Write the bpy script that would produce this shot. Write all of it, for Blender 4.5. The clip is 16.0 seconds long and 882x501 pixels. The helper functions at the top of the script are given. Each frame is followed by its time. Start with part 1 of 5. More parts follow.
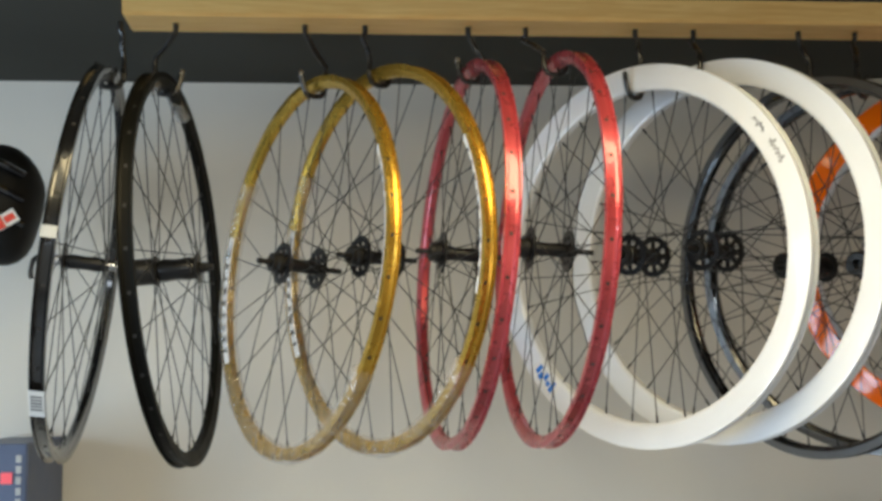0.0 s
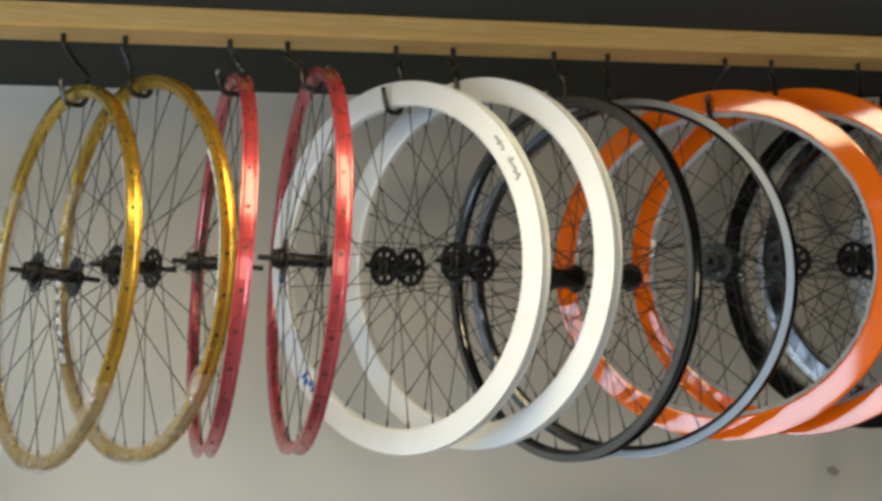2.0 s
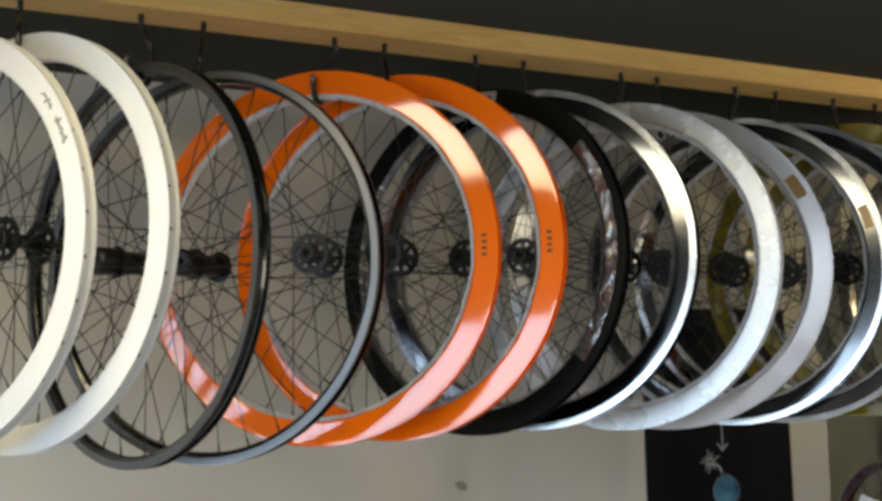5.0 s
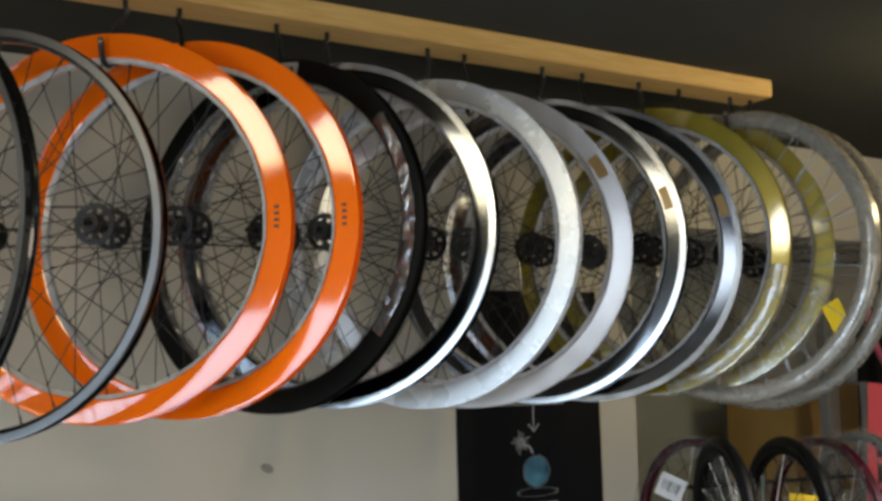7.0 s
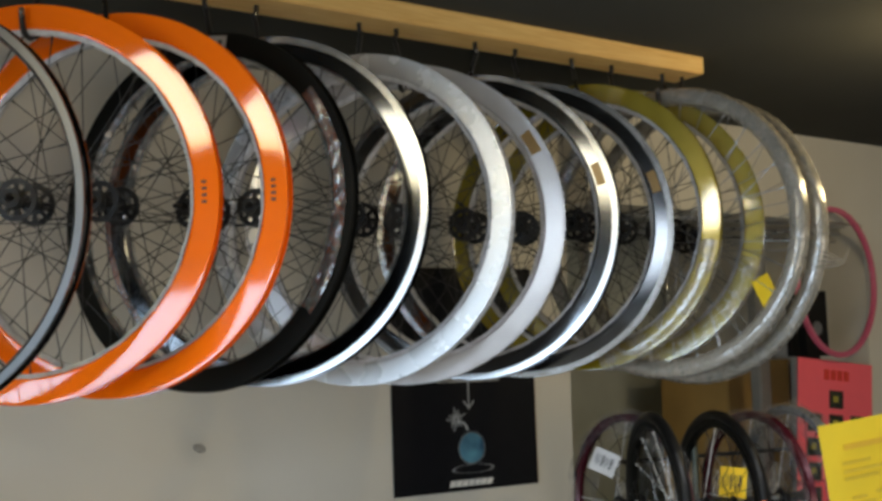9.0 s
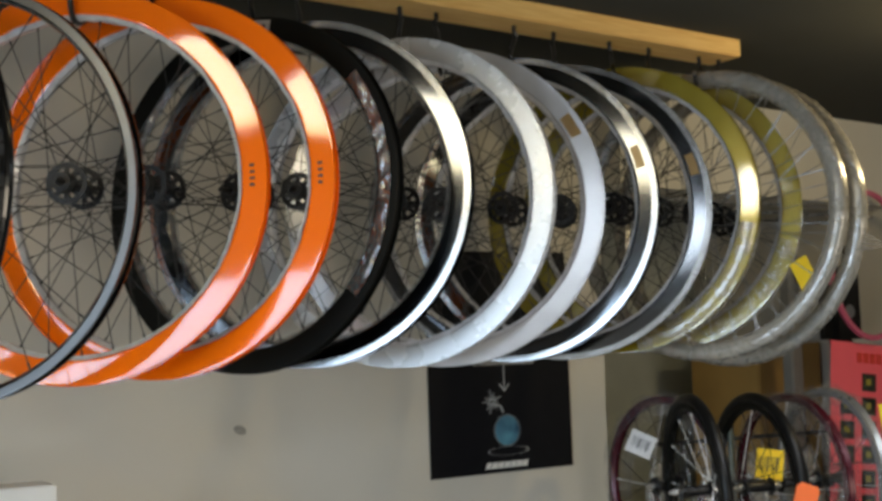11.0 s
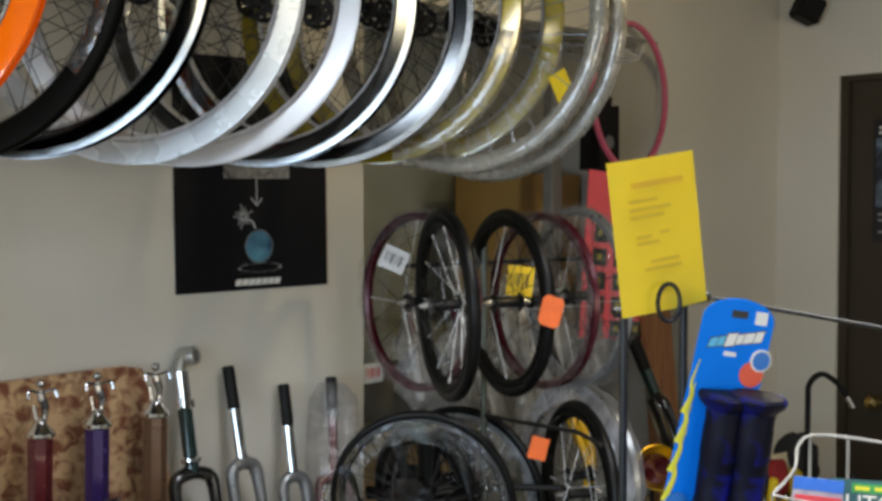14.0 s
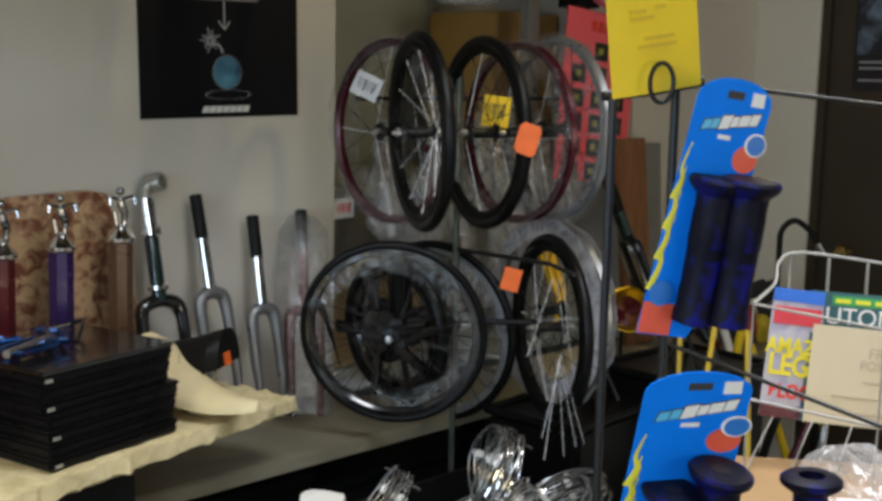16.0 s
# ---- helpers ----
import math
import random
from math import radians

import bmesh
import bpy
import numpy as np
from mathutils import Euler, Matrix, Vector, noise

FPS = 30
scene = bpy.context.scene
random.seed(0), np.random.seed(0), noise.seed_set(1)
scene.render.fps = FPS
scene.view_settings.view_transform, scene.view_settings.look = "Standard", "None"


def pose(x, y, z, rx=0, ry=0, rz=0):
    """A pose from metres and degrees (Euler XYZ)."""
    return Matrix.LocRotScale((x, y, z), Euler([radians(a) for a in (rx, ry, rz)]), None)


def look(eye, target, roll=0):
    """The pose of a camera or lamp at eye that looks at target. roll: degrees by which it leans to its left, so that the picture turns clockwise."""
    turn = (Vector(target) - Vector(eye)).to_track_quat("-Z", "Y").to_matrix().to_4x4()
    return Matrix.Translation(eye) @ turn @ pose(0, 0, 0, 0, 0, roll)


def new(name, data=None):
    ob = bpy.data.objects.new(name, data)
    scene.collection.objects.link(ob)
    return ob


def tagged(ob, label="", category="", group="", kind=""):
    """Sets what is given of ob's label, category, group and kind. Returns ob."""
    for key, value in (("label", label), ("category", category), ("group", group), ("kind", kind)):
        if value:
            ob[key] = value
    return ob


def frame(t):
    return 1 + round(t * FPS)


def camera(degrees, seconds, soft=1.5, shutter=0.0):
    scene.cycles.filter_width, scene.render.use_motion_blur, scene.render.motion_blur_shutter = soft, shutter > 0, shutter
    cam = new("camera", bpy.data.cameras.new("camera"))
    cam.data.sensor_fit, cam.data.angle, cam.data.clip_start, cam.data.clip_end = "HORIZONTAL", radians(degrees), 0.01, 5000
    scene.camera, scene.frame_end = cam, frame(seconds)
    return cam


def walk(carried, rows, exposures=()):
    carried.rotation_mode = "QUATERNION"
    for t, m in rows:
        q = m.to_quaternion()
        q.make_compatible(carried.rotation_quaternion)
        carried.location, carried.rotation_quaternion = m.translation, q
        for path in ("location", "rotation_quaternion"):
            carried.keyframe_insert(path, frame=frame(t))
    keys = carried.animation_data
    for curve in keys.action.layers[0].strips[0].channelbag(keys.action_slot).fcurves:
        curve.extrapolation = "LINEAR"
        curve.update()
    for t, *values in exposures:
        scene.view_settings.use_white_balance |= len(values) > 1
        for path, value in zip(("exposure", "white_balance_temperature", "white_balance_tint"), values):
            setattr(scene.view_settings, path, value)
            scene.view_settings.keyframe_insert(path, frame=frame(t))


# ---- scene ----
cam = camera(41.3, 16.0, soft=3.3)
PATH = [
    (0, (0.1473, 0.1591, 1.8041), (0.3418, 2.2865, 2.0385), -0.8),
    (0.5, (0.1849, 0.1387, 1.8138), (0.4483, 2.2618, 2.0288), -0.9),
    (1, (0.2408, 0.1182, 1.8127), (0.5676, 2.2328, 2.032), -0.7),
    (1.5, (0.2924, 0.1, 1.831), (0.6633, 2.208, 2.0309), -1.2),
    (2, (0.3472, 0.0817, 1.8278), (0.7557, 2.1812, 2.0438), -0.9),
    (2.5, (0.4257, 0.0602, 1.8159), (0.8525, 2.1532, 2.0524), -0.7),
    (3, (0.4988, 0.0323, 1.8041), (0.9503, 2.1188, 2.0514), -0.7),
    (3.5, (0.5547, 0.0516, 1.7891), (1.0965, 2.1167, 2.0449), -0.7),
    (4, (0.6063, 0.1096, 1.7794), (1.2889, 2.1274, 2.0686), -1.5),
    (4.5, (0.6342, 0.1752, 1.7676), (1.4244, 2.1532, 2.0568), -0.9),
    (5, (0.6579, 0.1881, 1.7654), (1.5071, 2.1446, 2.0406), -0.4),
    (7.5, (0.7697, 0.1838, 1.7332), (1.935, 1.9726, 1.9847), -1.0),
    (8, (0.774, 0.1849, 1.7321), (1.9909, 1.9404, 1.9718), -1.2),
    (8.5, (0.7783, 0.187, 1.731), (1.9823, 1.9533, 1.9579), -1.1),
    (9, (0.7772, 0.187, 1.731), (1.964, 1.9672, 1.9535), -1.2),
    (11.5, (0.7288, 0.2032, 1.7192), (1.8899, 2.0027, 1.9105), -1.2),
    (12, (0.7611, 0.1999, 1.7042), (2.0178, 1.9371, 1.8632), -1.6),
    (12.5, (0.7912, 0.2161, 1.6859), (2.0984, 1.9189, 1.7987), -1.2),
    (13, (0.8095, 0.23, 1.6665), (2.1661, 1.8974, 1.716), -0.5),
    (13.5, (0.8374, 0.2451, 1.6472), (2.2543, 1.8608, 1.6311), -0.5),
    (14, (0.8546, 0.2526, 1.6278), (2.3284, 1.8167, 1.5558), 0.1),
    (14.5, (0.8654, 0.2591, 1.6052), (2.3704, 1.7888, 1.4655), 0.6),
    (15, (0.874, 0.2655, 1.5827), (2.3973, 1.7694, 1.3817), 0.6),
    (15.5, (0.8783, 0.2817, 1.5622), (2.3897, 1.7888, 1.301), 0.7),
    (16, (0.8847, 0.2956, 1.545), (2.3854, 1.8028, 1.2279), 1.2),
]
walk(cam, [(t, look(eye, target, roll)) for t, eye, target, roll in PATH], [(0.0, -0.22), (5.0, -0.16), (9.0, -0.05), (12.0, -0.03), (14.0, 0.0), (16.0, -0.24)])

# ---- world and light ----
world = bpy.data.worlds.new("world")
scene.world = world
world.use_nodes = True
wn = world.node_tree
sky = wn.nodes.new("ShaderNodeTexSky")
sky.sky_type, sky.sun_disc = "NISHITA", False
sky.sun_elevation, sky.sun_rotation = radians(38), radians(-70)
wn.links.new(sky.outputs[0], wn.nodes["Background"].inputs[0])
wn.nodes["Background"].inputs[1].default_value = 0.1


def area(name, m, sx, sy, watts, colour):
    lamp = bpy.data.lights.new(name, "AREA")
    lamp.shape, lamp.size, lamp.size_y, lamp.energy, lamp.color = "RECTANGLE", sx, sy, watts, colour
    ob = new(name, lamp)
    ob.matrix_world = m
    return ob


# daylight through the side window, an added warm fill from behind, a warm ceiling panel over the row, cool ones further
# on and behind
area("window_light_side", look((-2.34, 0.4, 1.58), (0, 0.4, 1.579)), 2.8, 1.34, 92, (0.6, 0.79, 1.0))
# unseen warm fill added behind the view to brighten wheels and wall
area("back_fill_light", look((1.1, -3.28, 1.35), (1.3, 0, 1.45)), 2.2, 1.25, 40, (1.0, 0.87, 0.68))
# second panel is added to brighten the far end; the others follow rim reflections
PANELS = [(0.24, 1.27, 0.98, 0.6, 20, (1.0, 0.82, 0.46), 180), (2.1, 0.98, 0.58, 0.94, 22, (0.9, 0.94, 1.0), 125), (-0.42, -0.66, 1.2, 1.1, 40, (0.8, 0.9, 1.0), 180)]
for x, y, sx, sy, watts, colour, spread in PANELS:
    area("ceiling_panel_light", look((x, y, 2.412), (x, y + 0.001, 0)), sx, sy, watts, colour).data.spread = radians(spread)
bulb = bpy.data.lights.new("pendant_bulb", "POINT")
bulb.energy, bulb.color, bulb.shadow_soft_size = 10, (1.0, 0.79, 0.42), 0.04
new("pendant_bulb", bulb).location = (3.02, 1.42, 2.27)

# ---- materials ----
def nodes_of(m):
    return m.node_tree.nodes, m.node_tree.links


def mat(name, base, rough=0.5, metal=0.0, vary=0.12, scale=30.0, bump=0.0, fine=400.0, coat=0.0, alpha=1.0, spec=0.5, rvary=0.1):
    """A surface with colour variation at two scales, uneven gloss and a fine relief."""
    m = bpy.data.materials.new(name)
    m.use_nodes = True
    n, l = nodes_of(m)
    b = n["Principled BSDF"]
    tc = n.new("ShaderNodeTexCoord")
    big, small = n.new("ShaderNodeTexNoise"), n.new("ShaderNodeTexNoise")
    big.inputs["Scale"].default_value, small.inputs["Scale"].default_value = scale, fine
    big.inputs["Detail"].default_value = 5
    for t in (big, small):
        l.new(tc.outputs["Object"], t.inputs["Vector"])
    mix = n.new("ShaderNodeMath")
    mix.operation = "MULTIPLY_ADD"
    l.new(small.outputs["Fac"], mix.inputs[0])
    mix.inputs[1].default_value = 0.35
    l.new(big.outputs["Fac"], mix.inputs[2])
    ramp = n.new("ShaderNodeMapRange")
    ramp.inputs["From Min"].default_value, ramp.inputs["From Max"].default_value = 0.35, 1.0
    ramp.inputs["To Min"].default_value, ramp.inputs["To Max"].default_value = 1 - vary, 1 + vary
    l.new(mix.outputs[0], ramp.inputs["Value"])
    mul = n.new("ShaderNodeVectorMath")
    mul.operation = "SCALE"
    mul.inputs[0].default_value = base
    l.new(ramp.outputs[0], mul.inputs["Scale"])
    l.new(mul.outputs[0], b.inputs["Base Color"])
    rr = n.new("ShaderNodeMapRange")
    rr.inputs["To Min"].default_value, rr.inputs["To Max"].default_value = max(0.02, rough - rvary), min(1, rough + rvary)
    l.new(big.outputs["Fac"], rr.inputs["Value"])
    l.new(rr.outputs[0], b.inputs["Roughness"])
    b.inputs["Metallic"].default_value = metal
    b.inputs["Coat Weight"].default_value = coat
    b.inputs["Coat Roughness"].default_value = 0.05
    b.inputs["Coat IOR"].default_value = 1.9
    b.inputs["Alpha"].default_value = alpha
    b.inputs["Specular IOR Level"].default_value = spec
    if bump:
        bp = n.new("ShaderNodeBump")
        bp.inputs["Strength"].default_value, bp.inputs["Distance"].default_value = bump, 0.002
        l.new(mix.outputs[0], bp.inputs["Height"])
        l.new(bp.outputs[0], b.inputs["Normal"])
    return m


def wood_mat(name, dark, light, along=(1.2, 14, 14), rough=0.5):
    m = mat(name, light, rough, vary=0.1)
    n, l = nodes_of(m)
    b = n["Principled BSDF"]
    tc, mp = n.new("ShaderNodeTexCoord"), n.new("ShaderNodeMapping")
    mp.inputs["Scale"].default_value = along
    g = n.new("ShaderNodeTexNoise")
    g.inputs["Scale"].default_value, g.inputs["Detail"].default_value, g.inputs["Distortion"].default_value = 6, 8, 1.5
    cr = n.new("ShaderNodeValToRGB")
    cr.color_ramp.elements[0].position, cr.color_ramp.elements[1].position = 0.32, 0.68
    cr.color_ramp.elements[0].color, cr.color_ramp.elements[1].color = (*dark, 1), (*light, 1)
    l.new(tc.outputs["Object"], mp.inputs[0])
    l.new(mp.outputs[0], g.inputs["Vector"])
    l.new(g.outputs["Fac"], cr.inputs[0])
    l.new(cr.outputs[0], b.inputs["Base Color"])
    return m


def mottled_mat(name, a, c, scale, rough=0.5, lo=0.42, hi=0.6, detail=6, metal=0.0):
    m = mat(name, a, rough, metal)
    n, l = nodes_of(m)
    b = n["Principled BSDF"]
    tc, g, cr = n.new("ShaderNodeTexCoord"), n.new("ShaderNodeTexNoise"), n.new("ShaderNodeValToRGB")
    g.inputs["Scale"].default_value, g.inputs["Detail"].default_value, g.inputs["Distortion"].default_value = scale, detail, 0.6
    cr.color_ramp.elements[0].position, cr.color_ramp.elements[1].position = lo, hi
    cr.color_ramp.elements[0].color, cr.color_ramp.elements[1].color = (*a, 1), (*c, 1)
    l.new(tc.outputs["Object"], g.inputs["Vector"])
    l.new(g.outputs["Fac"], cr.inputs[0])
    l.new(cr.outputs[0], b.inputs["Base Color"])
    return m


def film_mat(name, tint, clear=0.75, rough=0.12, gloss=0.5, crinkle=1.0):
    """Thin crinkled clear plastic: mostly see-through, with a glossy skin."""
    m = bpy.data.materials.new(name)
    m.use_nodes = True
    n, l = nodes_of(m)
    n.remove(n["Principled BSDF"])
    tr, gl, df = n.new("ShaderNodeBsdfTransparent"), n.new("ShaderNodeBsdfGlossy"), n.new("ShaderNodeBsdfTranslucent")
    m1, m2 = n.new("ShaderNodeMixShader"), n.new("ShaderNodeMixShader")
    tc, g, bp = n.new("ShaderNodeTexCoord"), n.new("ShaderNodeTexNoise"), n.new("ShaderNodeBump")
    g.inputs["Scale"].default_value, g.inputs["Detail"].default_value, g.inputs["Distortion"].default_value = 20, 4, 1.6
    bp.inputs["Strength"].default_value, bp.inputs["Distance"].default_value = crinkle, 0.012
    l.new(tc.outputs["Object"], g.inputs["Vector"])
    l.new(g.outputs["Fac"], bp.inputs["Height"])
    for s in (gl, df):
        l.new(bp.outputs[0], s.inputs["Normal"])
    gl.inputs["Roughness"].default_value = rough
    df.inputs["Color"].default_value = (*tint, 1)
    ds, m0 = n.new("ShaderNodeBsdfDiffuse"), n.new("ShaderNodeMixShader")
    ds.inputs["Color"].default_value = (*tint, 1)
    l.new(bp.outputs[0], ds.inputs["Normal"])
    l.new(ds.outputs[0], m0.inputs[1])
    l.new(df.outputs[0], m0.inputs[2])
    m1.inputs[0].default_value = gloss
    l.new(m0.outputs[0], m1.inputs[1])
    l.new(gl.outputs[0], m1.inputs[2])
    mr = n.new("ShaderNodeMapRange")
    mr.inputs["From Min"].default_value, mr.inputs["From Max"].default_value = 0.35, 0.7
    mr.inputs["To Min"].default_value, mr.inputs["To Max"].default_value = min(1, (1 - clear) * 0.5), min(1, (1 - clear) * 1.7)
    l.new(g.outputs["Fac"], mr.inputs["Value"])
    l.new(mr.outputs[0], m2.inputs[0])
    l.new(tr.outputs[0], m2.inputs[1])
    l.new(m1.outputs[0], m2.inputs[2])
    l.new(m2.outputs[0], n["Material Output"].inputs["Surface"])
    return m


M_WALL = mottled_mat("wall_paint", (0.655, 0.622, 0.545), (0.715, 0.682, 0.605), 1.6, 0.6, 0.35, 0.7)
M_CEIL = mat("ceiling_paint", (0.072, 0.072, 0.064), 0.95, vary=0.12, scale=2.0, bump=0.05, spec=0.0)
# unseen floor; its grey is set for the light it bounces upward
M_FLOOR = mat("floor_grey", (0.27, 0.27, 0.26), 0.45, vary=0.2, scale=3)
M_BEAM = wood_mat("pine_wood", (0.7, 0.41, 0.125), (0.84, 0.565, 0.21), (1.1, 16, 16), 0.5)
M_DOOR = mat("door_paint", (0.038, 0.027, 0.015), 0.45, vary=0.12, scale=4)
M_BLACK = mat("black_paint", (0.006, 0.006, 0.007), 0.2, vary=0.3, coat=0.5)
M_SATIN = mat("satin_black", (0.005, 0.005, 0.004), 0.5, vary=0.25, spec=0.12)
M_RUBBER = mat("black_rubber", (0.006, 0.006, 0.006), 0.55, vary=0.3, bump=0.15, spec=0.22)
M_TYRE = mat("tyre_rubber", (0.004, 0.004, 0.004), 0.35, vary=0.3, bump=0.1, spec=0.2)
M_HOOK = mat("black_vinyl", (0.01, 0.01, 0.01), 0.28, vary=0.2)
M_STEEL = mat("steel", (0.6, 0.6, 0.6), 0.28, 1.0, vary=0.15)
M_PLATED = mat("pale_steel", (0.78, 0.78, 0.78), 0.35, 0.25, vary=0.1)
M_DARKSTEEL = mat("black_steel", (0.012, 0.0115, 0.011), 0.4, 0.0, vary=0.2, spec=0.35)
M_CHROME = mat("chrome", (0.8, 0.8, 0.8), 0.12, 1.0, vary=0.1)
M_HUB = mat("hub_black", (0.006, 0.006, 0.007), 0.3, 0.0, vary=0.3, spec=0.4)
M_WHITE = mat("white_enamel", (0.78, 0.795, 0.81), 0.32, vary=0.05, scale=14, coat=0.4)
M_ORANGE = mat("orange_enamel", (1.0, 0.18, 0.003), 0.3, vary=0.03, scale=14, coat=0.8, rvary=0.08, spec=0.0)
M_GOLD = mat("gold_anodised", (0.58, 0.37, 0.06), 0.26, 0.8, vary=0.12, scale=20)
M_RED = mat("red_anodised", (0.5, 0.07, 0.085), 0.28, 0.55, vary=0.12, scale=20, coat=0.4)
M_OLIVE = mat("olive_gold", (0.34, 0.265, 0.018), 0.22, 0.3, vary=0.12, scale=20, coat=1.0)
M_OLIVE.node_tree.nodes["Principled BSDF"].inputs["Coat IOR"].default_value = 2.2
M_SILVER = mat("silver_alloy", (0.58, 0.59, 0.6), 0.27, 0.4, vary=0.1, scale=20)
M_PALE = mat("pale_silver", (0.66, 0.66, 0.68), 0.2, 0.5, vary=0.1, scale=20)
M_MACH = mat("machined_alloy", (0.5, 0.5, 0.5), 0.22, 0.95, vary=0.06, fine=900)
# darker copy of M_MACH, to hold down the window's reflection on two wheels
M_BRAKE = mat("dim_braking_alloy", (0.17, 0.17, 0.17), 0.36, 0.8, vary=0.1, fine=900)
M_POLISH = mat("polished_alloy", (0.15, 0.155, 0.165), 0.08, 1.0, vary=0.08, scale=20, rvary=0.04)
M_GREYRIM = mat("grey_alloy", (0.3, 0.31, 0.32), 0.3, 0.7, vary=0.1)
M_FILM = film_mat("clear_plastic", (0.88, 0.89, 0.9), 0.66)
M_FILM2 = film_mat("cloudy_plastic", (0.56, 0.52, 0.46), 0.5, 0.22, 0.3, 0.12)
M_THIN = film_mat("thin_sleeve", (0.95, 0.95, 0.97), 0.78, 0.12, 0.25)
# film whose pale blue tint also stands in for the window's reflection
M_STRIP = film_mat("reflection_tinted_film", (0.88, 0.93, 1.0), 0.6, 0.12, 0.85, 0.8)
M_DULL = mat("dull_alloy", (0.42, 0.41, 0.36), 0.3, 0.5, vary=0.12)
M_TAPE = mat("clear_tape", (0.66, 0.67, 0.7), 0.14, 0.2, vary=0.25, scale=60, bump=0.7, fine=120)
M_PAPER = mat("white_paper", (0.78, 0.77, 0.74), 0.7, vary=0.04)
M_BLUE = mat("blue_print", (0.02, 0.17, 0.55), 0.35, vary=0.1)
M_YELLOW = mat("yellow_paper", (0.8, 0.56, 0.015), 0.6, vary=0.05)
M_YELLOWTAG = mat("yellow_tag", (0.9, 0.6, 0.01), 0.45, vary=0.05)
M_INK = mat("dark_ink", (0.03, 0.03, 0.03), 0.6)
M_PINK = mat("fluorescent_pink", (1.0, 0.14, 0.18), 0.6, vary=0.05)
M_REDINK = mat("red_ink", (0.7, 0.05, 0.03), 0.5)
M_GREYINK = mat("grey_ink", (0.4, 0.34, 0.05), 0.6)

# ---- building helpers ----
def part(name, bm, material, parent, label="", m=None, smooth=True, sharp=38):
    me = bpy.data.meshes.new(name)
    bm.normal_update()
    bm.to_mesh(me)
    bm.free()
    me.materials.append(material)
    if smooth:
        me.polygons.foreach_set("use_smooth", [True] * len(me.polygons))
        me.set_sharp_from_angle(angle=radians(sharp))
    ob = new(name, me)
    ob.parent = parent
    if m is not None:
        ob.matrix_local = m
    if label:
        ob["label"] = label
    return ob


def thing(name, m, label, category, group=""):
    ob = new(name)
    ob.empty_display_size = 0.05
    ob.matrix_world = m
    return tagged(ob, label, category, group)


def single(name, bm, material, label, category, m=None, kind="", group=""):
    ob = part(name, bm, material, None)
    if m is not None:
        ob.matrix_world = m
    return tagged(ob, label, category, group, kind)


def box(bm, x0, x1, y0, y1, z0, z1, bevel=0.0, m=None):
    r = bmesh.ops.create_cube(bm, size=1)
    t = Matrix.LocRotScale(((x0 + x1) / 2, (y0 + y1) / 2, (z0 + z1) / 2), None, (x1 - x0, y1 - y0, z1 - z0))
    bmesh.ops.transform(bm, matrix=(m or Matrix()) @ t, verts=r["verts"])
    if bevel:
        edges = list({e for v in r["verts"] for e in v.link_edges})
        bmesh.ops.bevel(bm, geom=edges, offset=bevel, segments=2, affect="EDGES")
    return bm


def boxed(*a, bevel=0.0, m=None):
    return box(bmesh.new(), *a, bevel=bevel, m=m)


def lathe(profile, segs=48, closed=True, a0=0.0, a1=360.0, bm=None, axis="Y"):
    """Turns (radius, height) points about an axis."""
    bm = bm or bmesh.new()
    full = abs(a1 - a0 - 360) < 1e-6
    n = segs if full else segs + 1
    rings = []
    for i in range(n):
        a = radians(a0 + (a1 - a0) * i / segs)
        c, s = math.cos(a), math.sin(a)
        rings.append([bm.verts.new((r * c, h, r * s) if axis == "Y" else (r * c, r * s, h)) for r, h in profile])
    k = len(profile)
    for i in range(n if full else n - 1):
        p, q = rings[i], rings[(i + 1) % n]
        for j in range(k if closed else k - 1):
            bm.faces.new((p[j], p[(j + 1) % k], q[(j + 1) % k], q[j]))
    if closed and not full:
        bm.faces.new(rings[0])
        bm.faces.new(rings[-1])
    bmesh.ops.recalc_face_normals(bm, faces=bm.faces)
    return bm


def tube(points, r, segs=8, bm=None, closed=False):
    """A round bar swept along points; r may be one radius or one for each point."""
    bm = bm or bmesh.new()
    pts = [Vector(p) for p in points]
    rs = r if isinstance(r, (list, tuple)) else [r] * len(pts)
    rings, up = [], None
    for i, p in enumerate(pts):
        a = pts[i - 1] if i or closed else p
        b = pts[(i + 1) % len(pts)] if i < len(pts) - 1 or closed else p
        d = (b - a).normalized()
        if up is None:
            up = d.orthogonal().normalized()
        up = (up - d * up.dot(d)).normalized()
        w = d.cross(up)
        rings.append([bm.verts.new(p + rs[i] * (math.cos(k * 2 * math.pi / segs) * up + math.sin(k * 2 * math.pi / segs) * w)) for k in range(segs)])
    n = len(rings)
    for i in range(n if closed else n - 1):
        p, q = rings[i], rings[(i + 1) % n]
        for k in range(segs):
            bm.faces.new((p[k], p[(k + 1) % segs], q[(k + 1) % segs], q[k]))
    if not closed:
        bm.faces.new(rings[0][::-1])
        bm.faces.new(rings[-1])
    return bm


def smooth_path(points, steps=6):
    """Catmull-Rom through the points."""
    p = [Vector(q) for q in points]
    p = [2 * p[0] - p[1]] + p + [2 * p[-1] - p[-2]]
    out = []
    for i in range(1, len(p) - 2):
        for s in range(steps):
            t = s / steps
            out.append(0.5 * (2 * p[i] + (p[i + 1] - p[i - 1]) * t + (2 * p[i - 1] - 5 * p[i] + 4 * p[i + 1] - p[i + 2]) * t * t + (3 * p[i] - p[i - 1] - 3 * p[i + 1] + p[i + 2]) * t ** 3))
    return out + [p[-2]]


